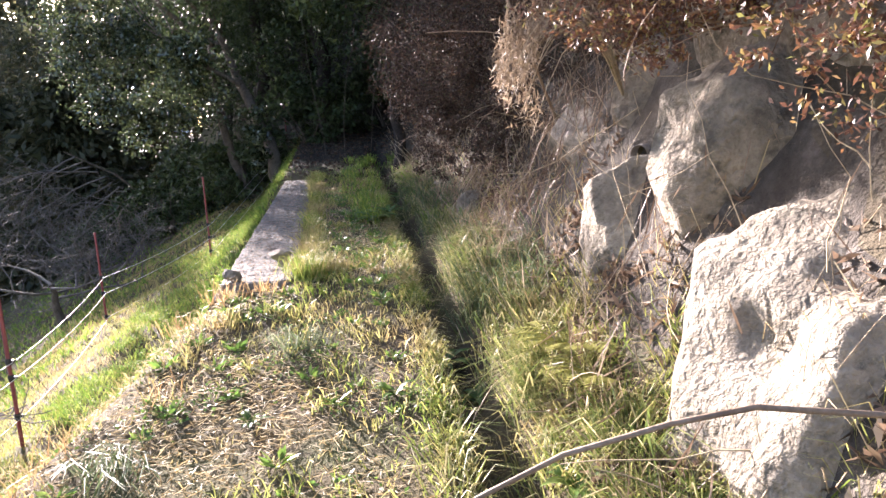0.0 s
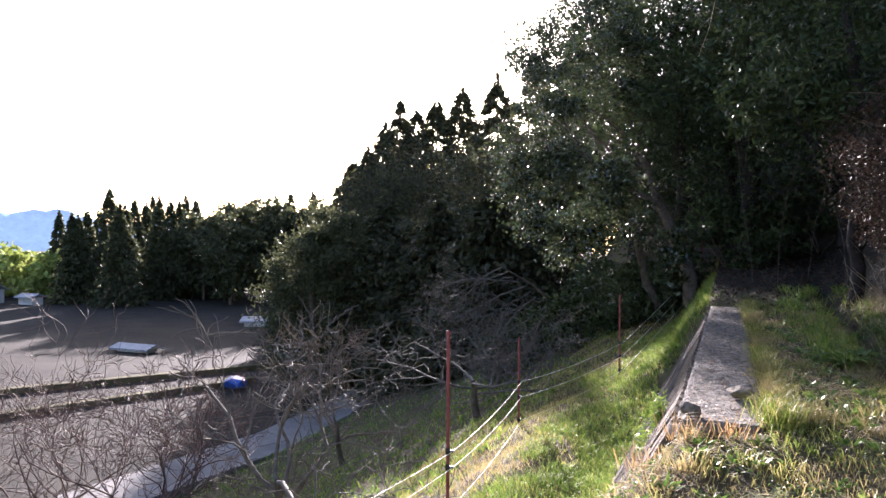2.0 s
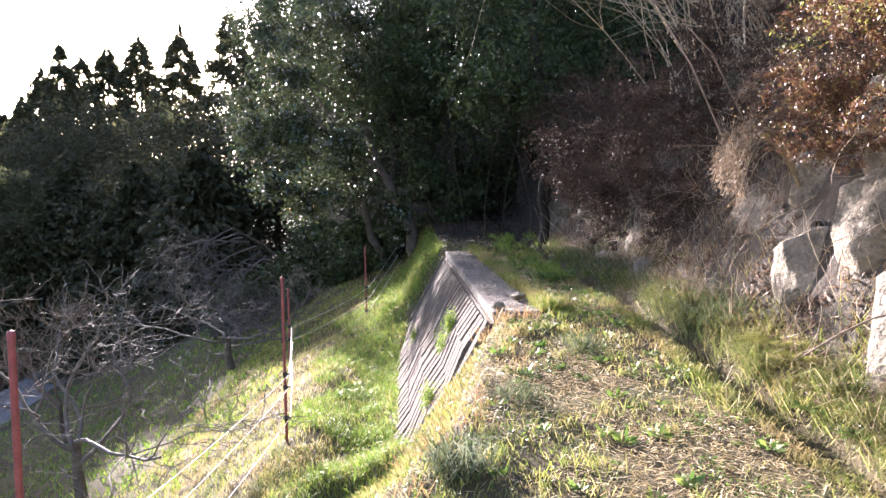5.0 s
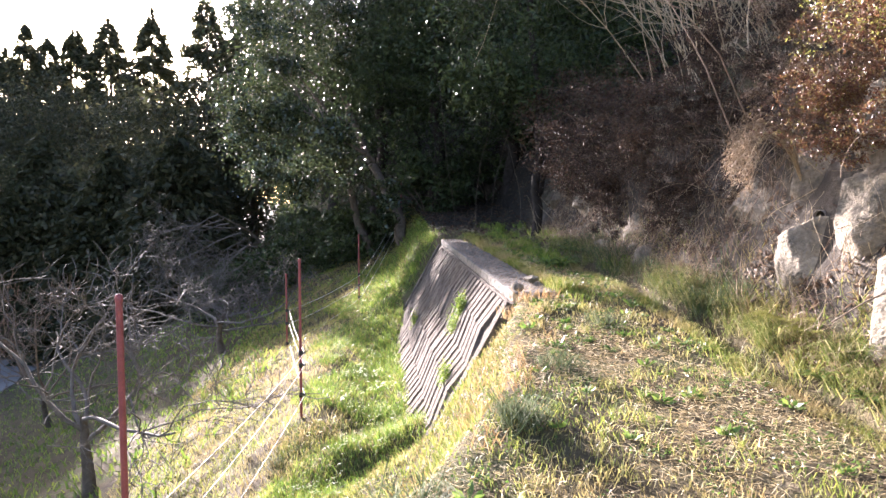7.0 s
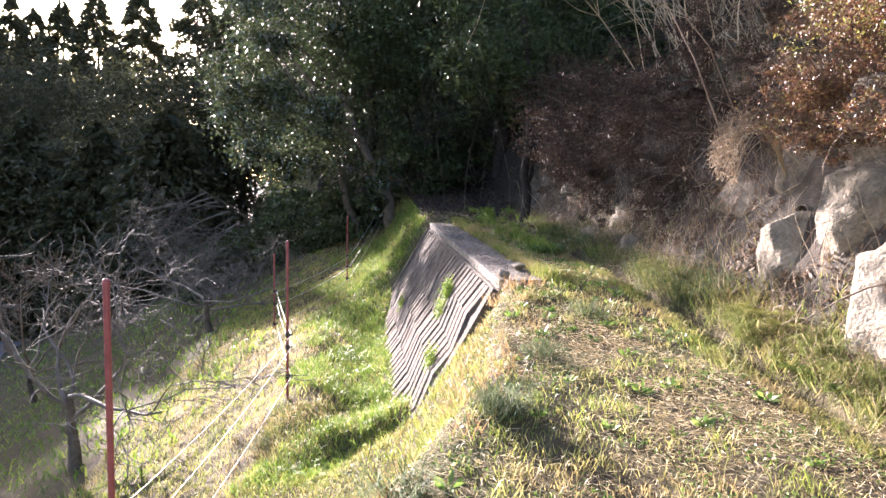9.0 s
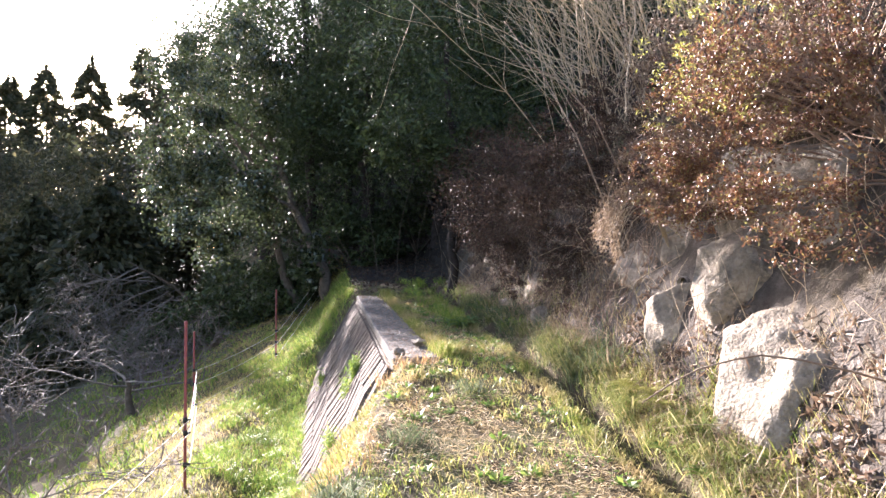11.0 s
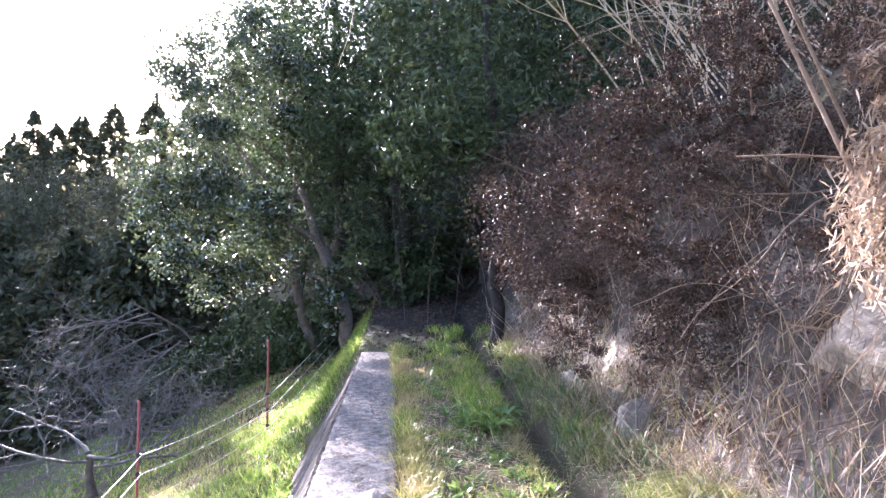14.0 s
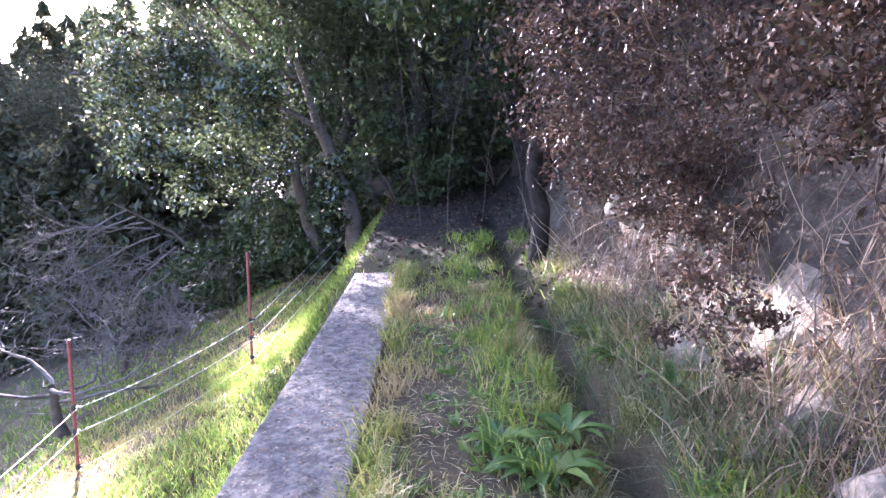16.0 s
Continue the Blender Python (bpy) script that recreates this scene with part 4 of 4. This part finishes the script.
p = on_land(ditch_x(y) + r, y) + RNG.normal(size=(16000, 3)) * 0.07 + (-0.06, 0, 0.04)
p = p[((np.sin(y * 3.1 + 0.5) + np.sin(y * 7.3 + r * 5)) > -0.4) & ((y > 3.8) | (r < 0.5) | (r > 1.5) | (np.sin(y * 9 + r * 4) > 0.9))]
cover("hanging_dead_grass", "grey-brown dead grass hanging down the rock face", "dry grass", *leaf_arrays(p, 0.24, 0.006, np.array([-0.35, -0.05, -1.3]), 0.7), "dead_leaf")
p = tufts(scatter(1300, -0.9, 2.0, -2.8, 8, lambda x, y: (x - ditch_x(y) > 0.25) & (x - ditch_x(y) < 0.75)), 26, 0.05)
cover("bank_grass", "green and dry grass along the bank's foot", "grass", *blade_arrays(p, 0.12, 0.004, 1.1, 1.0), "grass")
p = tufts(scatter(480, -0.9, 2.0, -2.8, 8, lambda x, y: (x - ditch_x(y) > 0.2) & (x - ditch_x(y) < 0.9)), 12, 0.05)
cover("bank_straw", "pale dead stalks standing along the bank's foot", "dry grass", *blade_arrays(p, 0.24, 0.004, 1.1, 0.8), "straw")
p = scatter(14000, -7, 3, 9.5, 22, lambda x, y: off_wall(x, y) & (left_of(x, y) < 1.5)) + (0, 0, 0.02)
cover("forest_litter", "dark fallen leaves on the wood's floor", "litter", *leaf_arrays(p, 0.08, 0.03, RNG.normal(size=(len(p), 3)) * (2, 2, 0.6), 0.5), "brown_leaf")
# crumbs and dead leaves on the wall's top
n = 3000
q = TOP0 + along * RNG.uniform(0.05, LENGTH - 0.05, n)[:, None] + back * (RNG.uniform(0.03, 0.43, n) ** 1.0)[:, None] + (0, 0, 0.008)
cover("wall_litter", "dead leaf crumbs lying on the wall's top", "litter", *leaf_arrays(q, 0.022, 0.006, RNG.normal(size=(n, 3)) * (2, 2, 0.2), 0.3), "dead_leaf")
# moss and grass growing from the relief face
for s, h, k in ((1.75, 0.5, 900), (1.6, 0.72, 350), (0.75, 1.12, 500), (4.6, 1.3, 400)):
    at = wall_point(s, h, 0.0)
    ob = thing("moss_tuft", tuple(at), "bright green moss and grass tuft on the wall's face", "moss", "moss tufts")
    v, f = leaf_arrays(RNG.normal(size=(k, 3)) * (0.035, 0.05, 0.07) + face_out * 0.02, 0.06, 0.008, np.array([-0.6, -0.2, 0.2]), 0.8)
    tagged(link("growth", mesh_np("growth", v, f, M["lush"]), ob), kind="stuff")
# vines hanging in the wood
for x, y, top in ((-1.9, 13.2, 4.2), (-1.55, 14.6, 4.5), (-2.4, 14.0, 4.0), (-0.9, 13.0, 3.6)):
    z = float(land(x, y))
    ob = thing("vine", (x, y, z), "thin grey vine hanging from the trees", "vine", "vines")
    t = Tubes()
    pts, rad = stem((0, 0, 0.0), (0.02, 0, 1), top, 0.007, 12, 0.08)
    t.add(pts, rad, 6)
    link("strand", t.mesh("strand", M["bark"]), ob)


# clover and small herbs in patches
c = scatter(520, -3.2, 0.5, -2.6, 11, pth)
q = np.repeat(c, 45, 0)
dx = RNG.normal(size=(len(q), 2)) * 0.06
q = on_land(q[:, 0] + dx[:, 0], q[:, 1] + dx[:, 1]) + (0, 0, 0.02)
cover("clover", "patches of small green herbs on the path", "weeds", *leaf_arrays(q, 0.022, 0.015, RNG.normal(size=(len(q), 3)) * (1.5, 1.5, 0.5), 0.3), "weed")
# grey-green sedge clumps on the slope's edge
for x, y, k, h in ((-1.5, 1.25, 260, 0.24), (-1.95, 0.35, 160, 0.2), (-1.2, 2.2, 110, 0.16), (-0.75, 3.2, 90, 0.15)):
    z = float(land(x, y))
    ob = thing("sedge_clump", (x, y, z), "arching grey-green sedge clump on the path's edge", "sedge", "sedge clumps")
    v, f = blade_arrays(RNG.normal(size=(k, 3)) * (0.07, 0.07, 0.0), h, 0.006, 1.2, 1.6)
    tagged(link("foliage", mesh_np("foliage", v, f, M["sedge"]), ob), kind="stuff")


# grass closing over the ditch in uneven clumps
p = tufts(scatter(1500, -2.0, 0.6, 1.5, 12.5, lambda x, y: (np.abs(np.abs(x - ditch_x(y)) - 0.18) < 0.05) & (np.sin(y * 3.1) + np.sin(y * 7.3 + np.sign(x - ditch_x(y))) > 0.6)), 18, 0.06)
cover("overhanging_grass", "green grass closing over the narrow ditch", "grass", *blade_arrays(p, 0.15, 0.006, 1.2, 1.3), "tussock")
# blue-green blades in the shade of the bank
p = tufts(scatter(420, -1.2, 0.8, 3.4, 9, lambda x, y: (x - ditch_x(y) > 0.1) & (x - ditch_x(y) < 0.6)), 22, 0.05)
cover("shade_grass", "long blue-green grass in the bank's shade", "grass", *blade_arrays(p, 0.24, 0.007, 0.9, 0.9), "sedge")
# mixed growth at the bank's sunny foot
p = tufts(scatter(260, -0.3, 1.0, 0.4, 3.6, lambda x, y: (x - ditch_x(y) > 0.12) & (x - ditch_x(y) < 0.62)), 20, 0.05)
cover("foot_grass", "tall green and yellow grass at the bank's sunny foot", "grass", *blade_arrays(p, 0.15, 0.007, 1.0, 1.0), "grass")
p = scatter(9000, -0.3, 1.0, 0.4, 3.8, lambda x, y: (x - ditch_x(y) > 0.2) & (x - ditch_x(y) < 0.7) & (fuzz(x * 5, y * 4) > 0.1)) + (0, 0, 0.06)
cover("curled_dead_leaves", "curled brown dead leaves caught in the grass", "litter", *leaf_arrays(p, 0.075, 0.022, np.array([-0.2, -0.1, 0.0]), 1.0), "dead_leaf")
# arching green tussocks over the ditch
for k in range(8):
    y = 1.7 + k * 0.42 + 0.1 * math.sin(k * 3.7)
    x = ditch_x(y) + 0.3 + 0.09 * math.sin(k * 2.1)
    ob = thing("tussock", (x, y, float(land(x, y))), "arching green grass tussock over the ditch", "grass tussock", "tussocks")
    v, f = blade_arrays(RNG.normal(size=(220, 3)) * (0.05, 0.06, 0.0), 0.2 + 0.06 * math.sin(k * 1.3), 0.006, 1.3, 1.7)
    tagged(link("foliage", mesh_np("foliage", v, f, M["tussock"]), ob), kind="stuff")
p = tufts(scatter(5500, -1.4, 0.6, 0.8, 9.5, lambda x, y: np.abs(x - ditch_x(y) + 0.15) < 0.06), 14, 0.03)
cover("lip_grass", "short green grass hanging over the ditch's edge", "grass", *blade_arrays(p, 0.09, 0.005, 1.2, 1.5), "grass")


def weed(x, y, n, size):
    ob = thing("weed", (x, y, float(land(x, y))), "low broad-leaved green weed on the path", "weed", "weeds")
    a = np.linspace(0, 6.28, n, endpoint=False) + RNG.normal(size=n) * 0.2
    out = np.stack([np.cos(a), np.sin(a), RNG.uniform(0.3, 1.0, n)], 1)
    v, f = leaf_arrays(out * size * 0.5, size, size * 0.3, out * 4, 0.3)
    link("leaves", mesh_np("leaves", v, f, M["weed"]), ob)


for k in range(170):
    y = RNG.uniform(-1.5, 8.5)
    x = RNG.uniform(float(edge_x(y)) + (0.6 if y > 4 else 0.1), ditch_x(y) - 0.15)
    weed(x, y, 11, RNG.uniform(0.035, 0.085))


def arching_leaves(n, size, width, rise, segs=4):
    """Long leaves that rise from one root and bow over, each folded along its midrib."""
    v, f = [], []
    for k in range(n):
        a = k * 2.4 + RNG.normal() * 0.25
        out, side = np.array([math.cos(a), math.sin(a), 0]), np.array([-math.sin(a), math.cos(a), 0])
        ln, up = size * RNG.uniform(0.65, 1.15), rise * RNG.uniform(0.6, 1.3)
        base = len(v)
        for j in range(segs + 1):
            u = j / segs
            c = out * ln * u + np.array([0, 0, ln * (up * u - 0.75 * up * u * u)])
            w = width * (0.25 + 1.5 * u * (1 - u) * 2.0) * (1 - u ** 4)
            v += [c - side * w / 2 + (0, 0, w * 0.2), c, c + side * w / 2 + (0, 0, w * 0.2)]
        for j in range(segs):
            i = base + 3 * j
            f += [(i, i + 1, i + 4, i + 3), (i + 1, i + 2, i + 5, i + 4)]
    return np.array(v), np.array(f)


def dock(x, y, n, size, label="broad-leaved green dock plant beside the ditch"):
    ob = thing("dock_plant", (x, y, float(land(x, y))), label, "weed", "dock plants")
    link("leaves", mesh_np("leaves", *arching_leaves(n, size, size * 0.27, 1.1), M["weed"]), ob)


for x, y, n, size in ((-0.68, 6.5, 26, 0.22), (-0.86, 6.75, 16, 0.2), (-0.6, 6.85, 14, 0.2), (-0.3, 7.7, 18, 0.2), (-0.12, 7.2, 14, 0.18), (-0.42, 8.3, 16, 0.2), (-0.62, 9.0, 16, 0.18), (-0.95, 8.6, 14, 0.16), (-0.1, 6.3, 12, 0.15),
                      (0.1, 3.0, 12, 0.14), (-0.05, 3.4, 14, 0.16), (0.38, 2.0, 12, 0.17), (0.45, 1.6, 12, 0.15), (0.3, 1.35, 10, 0.14), (-0.25, 2.7, 10, 0.10), (-0.8, 2.5, 10, 0.09)):
    dock(x, y, n, size)


def fern(x, y, z, fronds, size):
    ob = thing("fern", (x, y, z), "yellow-green fern at the foot of the rocks", "fern", "ferns")
    for k in range(fronds):
        a = 2.2 + k * 0.42 + RNG.normal() * 0.1
        out, side = np.array([math.cos(a), math.sin(a), 0]), np.array([-math.sin(a), math.cos(a), 0])
        u = np.linspace(0, 1, 9)
        line = out[None] * (size * u)[:, None] + np.array([0, 0, 1.0])[None] * (size * (0.9 * u - 0.75 * u * u))[:, None]
        t = Tubes()
        t.add(line, np.linspace(0.003, 0.001, 9), 4)
        frond = link("frond", t.mesh("frond", M["yellow_leaf"]), ob)
        for j in range(1, 15):
            c = np.array([np.interp(j / 15, u, line[:, q]) for q in range(3)])
            for sgn in (-1, 1):
                ln = size * 0.27 * math.sin(math.pi * (0.25 + 0.72 * j / 15))
                tip = c + side * sgn * ln + out * ln * 0.35 - np.array([0, 0, ln * 0.2])
                mid = (c + tip) / 2
                link("leaflet", mesh_np("leaflet", [c, mid + out * size * 0.022, tip, mid - out * size * 0.022], [(0, 1, 2, 3)], M["yellow_leaf"]), frond)


fern(0.5, 2.75, float(land(0.5, 2.75)) + 0.05, 8, 0.3)
fern(0.55, 2.45, float(land(0.55, 2.45)) + 0.05, 7, 0.24)

# drain pipe ending in the rock face
ob = thing("drain_pipe", (0.93, 3.24, 0.81), "grey plastic drain pipe ending between the rocks", "pipe")
d = unit(np.array([-0.75, -0.62, -0.05]))
p, q = unit(np.cross(d, (0, 0, 1.0))), unit(np.cross(d, np.cross(d, (0, 0, 1.0))))


def lathe(profile, sides=20):
    """A turned shape round the axis d from (distance along it, radius)."""
    v = [d * a + (p * math.cos(k * 2 * math.pi / sides) + q * math.sin(k * 2 * math.pi / sides)) * r for a, r in profile for k in range(sides)]
    f = [(m * sides + k, m * sides + (k + 1) % sides, (m + 1) * sides + (k + 1) % sides, (m + 1) * sides + k) for m in range(len(profile) - 1) for k in range(sides)]
    return np.array(v), np.array(f)


link("pipe", mesh_np("pipe", *lathe(((-0.15, 0.05), (0.03, 0.05), (0.034, 0.048), (0.03, 0.0445), (-0.1, 0.0445))), M["grey_bark"]), ob)
# added disc that closes the pipe and stands for its inner shade
link("bore_shade", mesh_np("bore_shade", *lathe(((-0.02, 0.0445), (-0.03, 0.02), (-0.032, 0.001))), M["soil"]), ob, "soil-coloured disc standing in for the shade inside the pipe")

# long reddish canes leaning out of the thicket
for pts in (((0.62, 3.85, 1.0), (0.46, 3.75, 1.38), (0.17, 3.75, 2.07), (-0.1, 3.76, 2.55), (-0.45, 3.78, 3.05)), ((0.9, 4.6, 1.6), (0.5, 4.4, 2.3), (0.1, 4.3, 2.7), (-0.35, 4.25, 2.85))):
    ob = thing("leaning_cane", pts[0], "long reddish bare cane leaning out over the path", "cane", "leaning canes")
    t = Tubes()
    t.add([np.array(q) - np.array(pts[0]) for q in pts], np.linspace(0.009, 0.004, len(pts)), 6)
    link("cane", t.mesh("cane", M["twig"]), ob)

# yellow tufts at the wall's near corner
for x, y, k, h, mat in ((-0.93, 4.3, 220, 0.2, "grass"), (-0.8, 4.5, 140, 0.17, "grass"), (-1.12, 4.02, 50, 0.13, "dry"), (-1.32, 3.85, 60, 0.18, "dry"), (-1.45, 3.6, 60, 0.15, "dry"), (-1.2, 3.5, 90, 0.14, "grass")):
    ob = thing("grass_tuft", (x, y, float(land(x, y))), "yellowing grass tuft at the wall's corner" if mat == "grass" else "orange dried grass tuft at the wall's corner", "grass", "corner tufts")
    v, f = blade_arrays(RNG.normal(size=(k, 3)) * (0.06, 0.06, 0.0), h, 0.006, 0.8, 0.8)
    tagged(link("growth", mesh_np("growth", v, f, M[mat]), ob), kind="stuff")


# ---- the valley ----
def strip(name, a, b, width, z, mat, label, cat, kind="structure"):
    a, b = np.array(a, float), np.array(b, float)
    d = unit(b - a)
    if z is None:
        z = float(np.max([land(*(a + (b - a) * u + np.array([d[1], -d[0]]) * width * q)) for u in (0, 0.25, 0.5, 0.75, 1) for q in (-0.3, 0, 0.3)])) + 0.05
    nrm = np.array([-d[1], d[0]]) * width / 2
    bm = bmesh.new()
    top = [(*(a + nrm), z), (*(b + nrm), z), (*(b - nrm), z), (*(a - nrm), z)]
    prism(bm, (top, [(x, y, zz - 1.2) for x, y, zz in top]))
    me = bpy.data.meshes.new(name)
    bm.to_mesh(me)
    bm.free()
    me.materials.append(M[mat])
    return tagged(link(name, me), label, cat, kind=kind)


strip("road", (-21.6, 9), (-22.2, 22), 2.8, None, "road", "pale concrete farm lane in the valley", "road")
strip("road", (-22.15, 21.2), (-25, 32), 2.7, None, "road", "pale concrete farm lane in the valley", "road")
strip("road", (-24.8, 30.8), (-46, 46), 2.8, -7.5, "road", "pale concrete farm lane in the valley", "road")
for z, a, b in ((-7.95, (-37.5, 34), (-46, -6)), (-7.9, (-40.5, 39), (-57, -2))):
    strip("field_bank", a, b, 0.7, z, "field_strip", "low grassy bank between bare fields", "field bank")
t = thing("blue_tarp", (-36.6, 31.6, -7.9), "crumpled blue tarpaulin over a heap", "tarpaulin")
link("sheet", rock_mesh("sheet", (1.0, 0.7, 0.5), 31, 0.5), t).data.materials[0] = M["tarp"]


def house(x, y, w, d, h, turn, label):
    ob = thing("farm_shed", (x, y, -8.4), label, "shed", "valley sheds")
    ob.rotation_euler = (0, 0, radians(turn))
    bm = bmesh.new()
    r = [(-w / 2, -d / 2), (w / 2, -d / 2), (w / 2, d / 2), (-w / 2, d / 2)]
    prism(bm, ([(a, b, 0) for a, b in r], [(a, b, h) for a, b in r]))
    part("wall", bm, M["plaster"], ob)
    bm = bmesh.new()
    e = 0.5
    prof = [(-d / 2 - e, h - 0.05), (0, h + d * 0.25), (d / 2 + e, h - 0.05), (d / 2 + e, h + 0.1), (0, h + d * 0.25 + 0.15), (-d / 2 - e, h + 0.1)]
    prism(bm, ([(-w / 2 - e, a, b) for a, b in prof], [(w / 2 + e, a, b) for a, b in prof]))
    part("roof", bm, M["roof"], ob)


house(-129, 55.5, 8, 5, 2.4, 20, "small pale farmhouse with grey roof")
house(-119, 60, 3.2, 2, 1.3, 10, "small pale shed with grey roof")
house(-64, 59, 3, 1.8, 0.7, 30, "low grey field shed")
house(-57, 38, 3.5, 1.2, 0.4, 10, "low grey covered heap in the field")
for k in range(14):
    az, dist = 58.5 + k * 0.55, 165 + 12 * math.sin(k * 1.9)
    x, y = polar(az, dist)
    leafy_tree("bamboo_clump", x, y, -8.5, [([(0, 0, -0.5), (0, 0, 5)], 0.2)], [], [((0, 0, 5), (6, 6, 4.5), 900, 20)], "bamboo", "distant pale green bamboo clump", "bark", (1.6, 0.7), "bamboo clumps")

# far mountains, haze put into their colour and glow
az = np.linspace(20, 110, 120)
base, crest = [], []
for k, a in enumerate(az):
    x, y = polar(a, 3200)
    hgt = 3200 * math.tan(radians(2.6 + 0.5 * math.sin(a * 0.31) + 0.35 * math.sin(a * 0.83 + 1) + 0.12 * math.sin(a * 2.9)))
    base.append((x, y, -30)), crest.append((x * 1.06, y * 1.06, hgt))
bk = [(x * 1.2, y * 1.2, -30) for x, y, z in base]
i = np.arange(119)[:, None]
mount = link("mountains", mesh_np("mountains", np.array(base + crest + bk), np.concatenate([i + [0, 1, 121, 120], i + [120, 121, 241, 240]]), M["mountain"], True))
tagged(mount, "blue far mountain ridge with painted-in haze", "mountain", kind="structure")
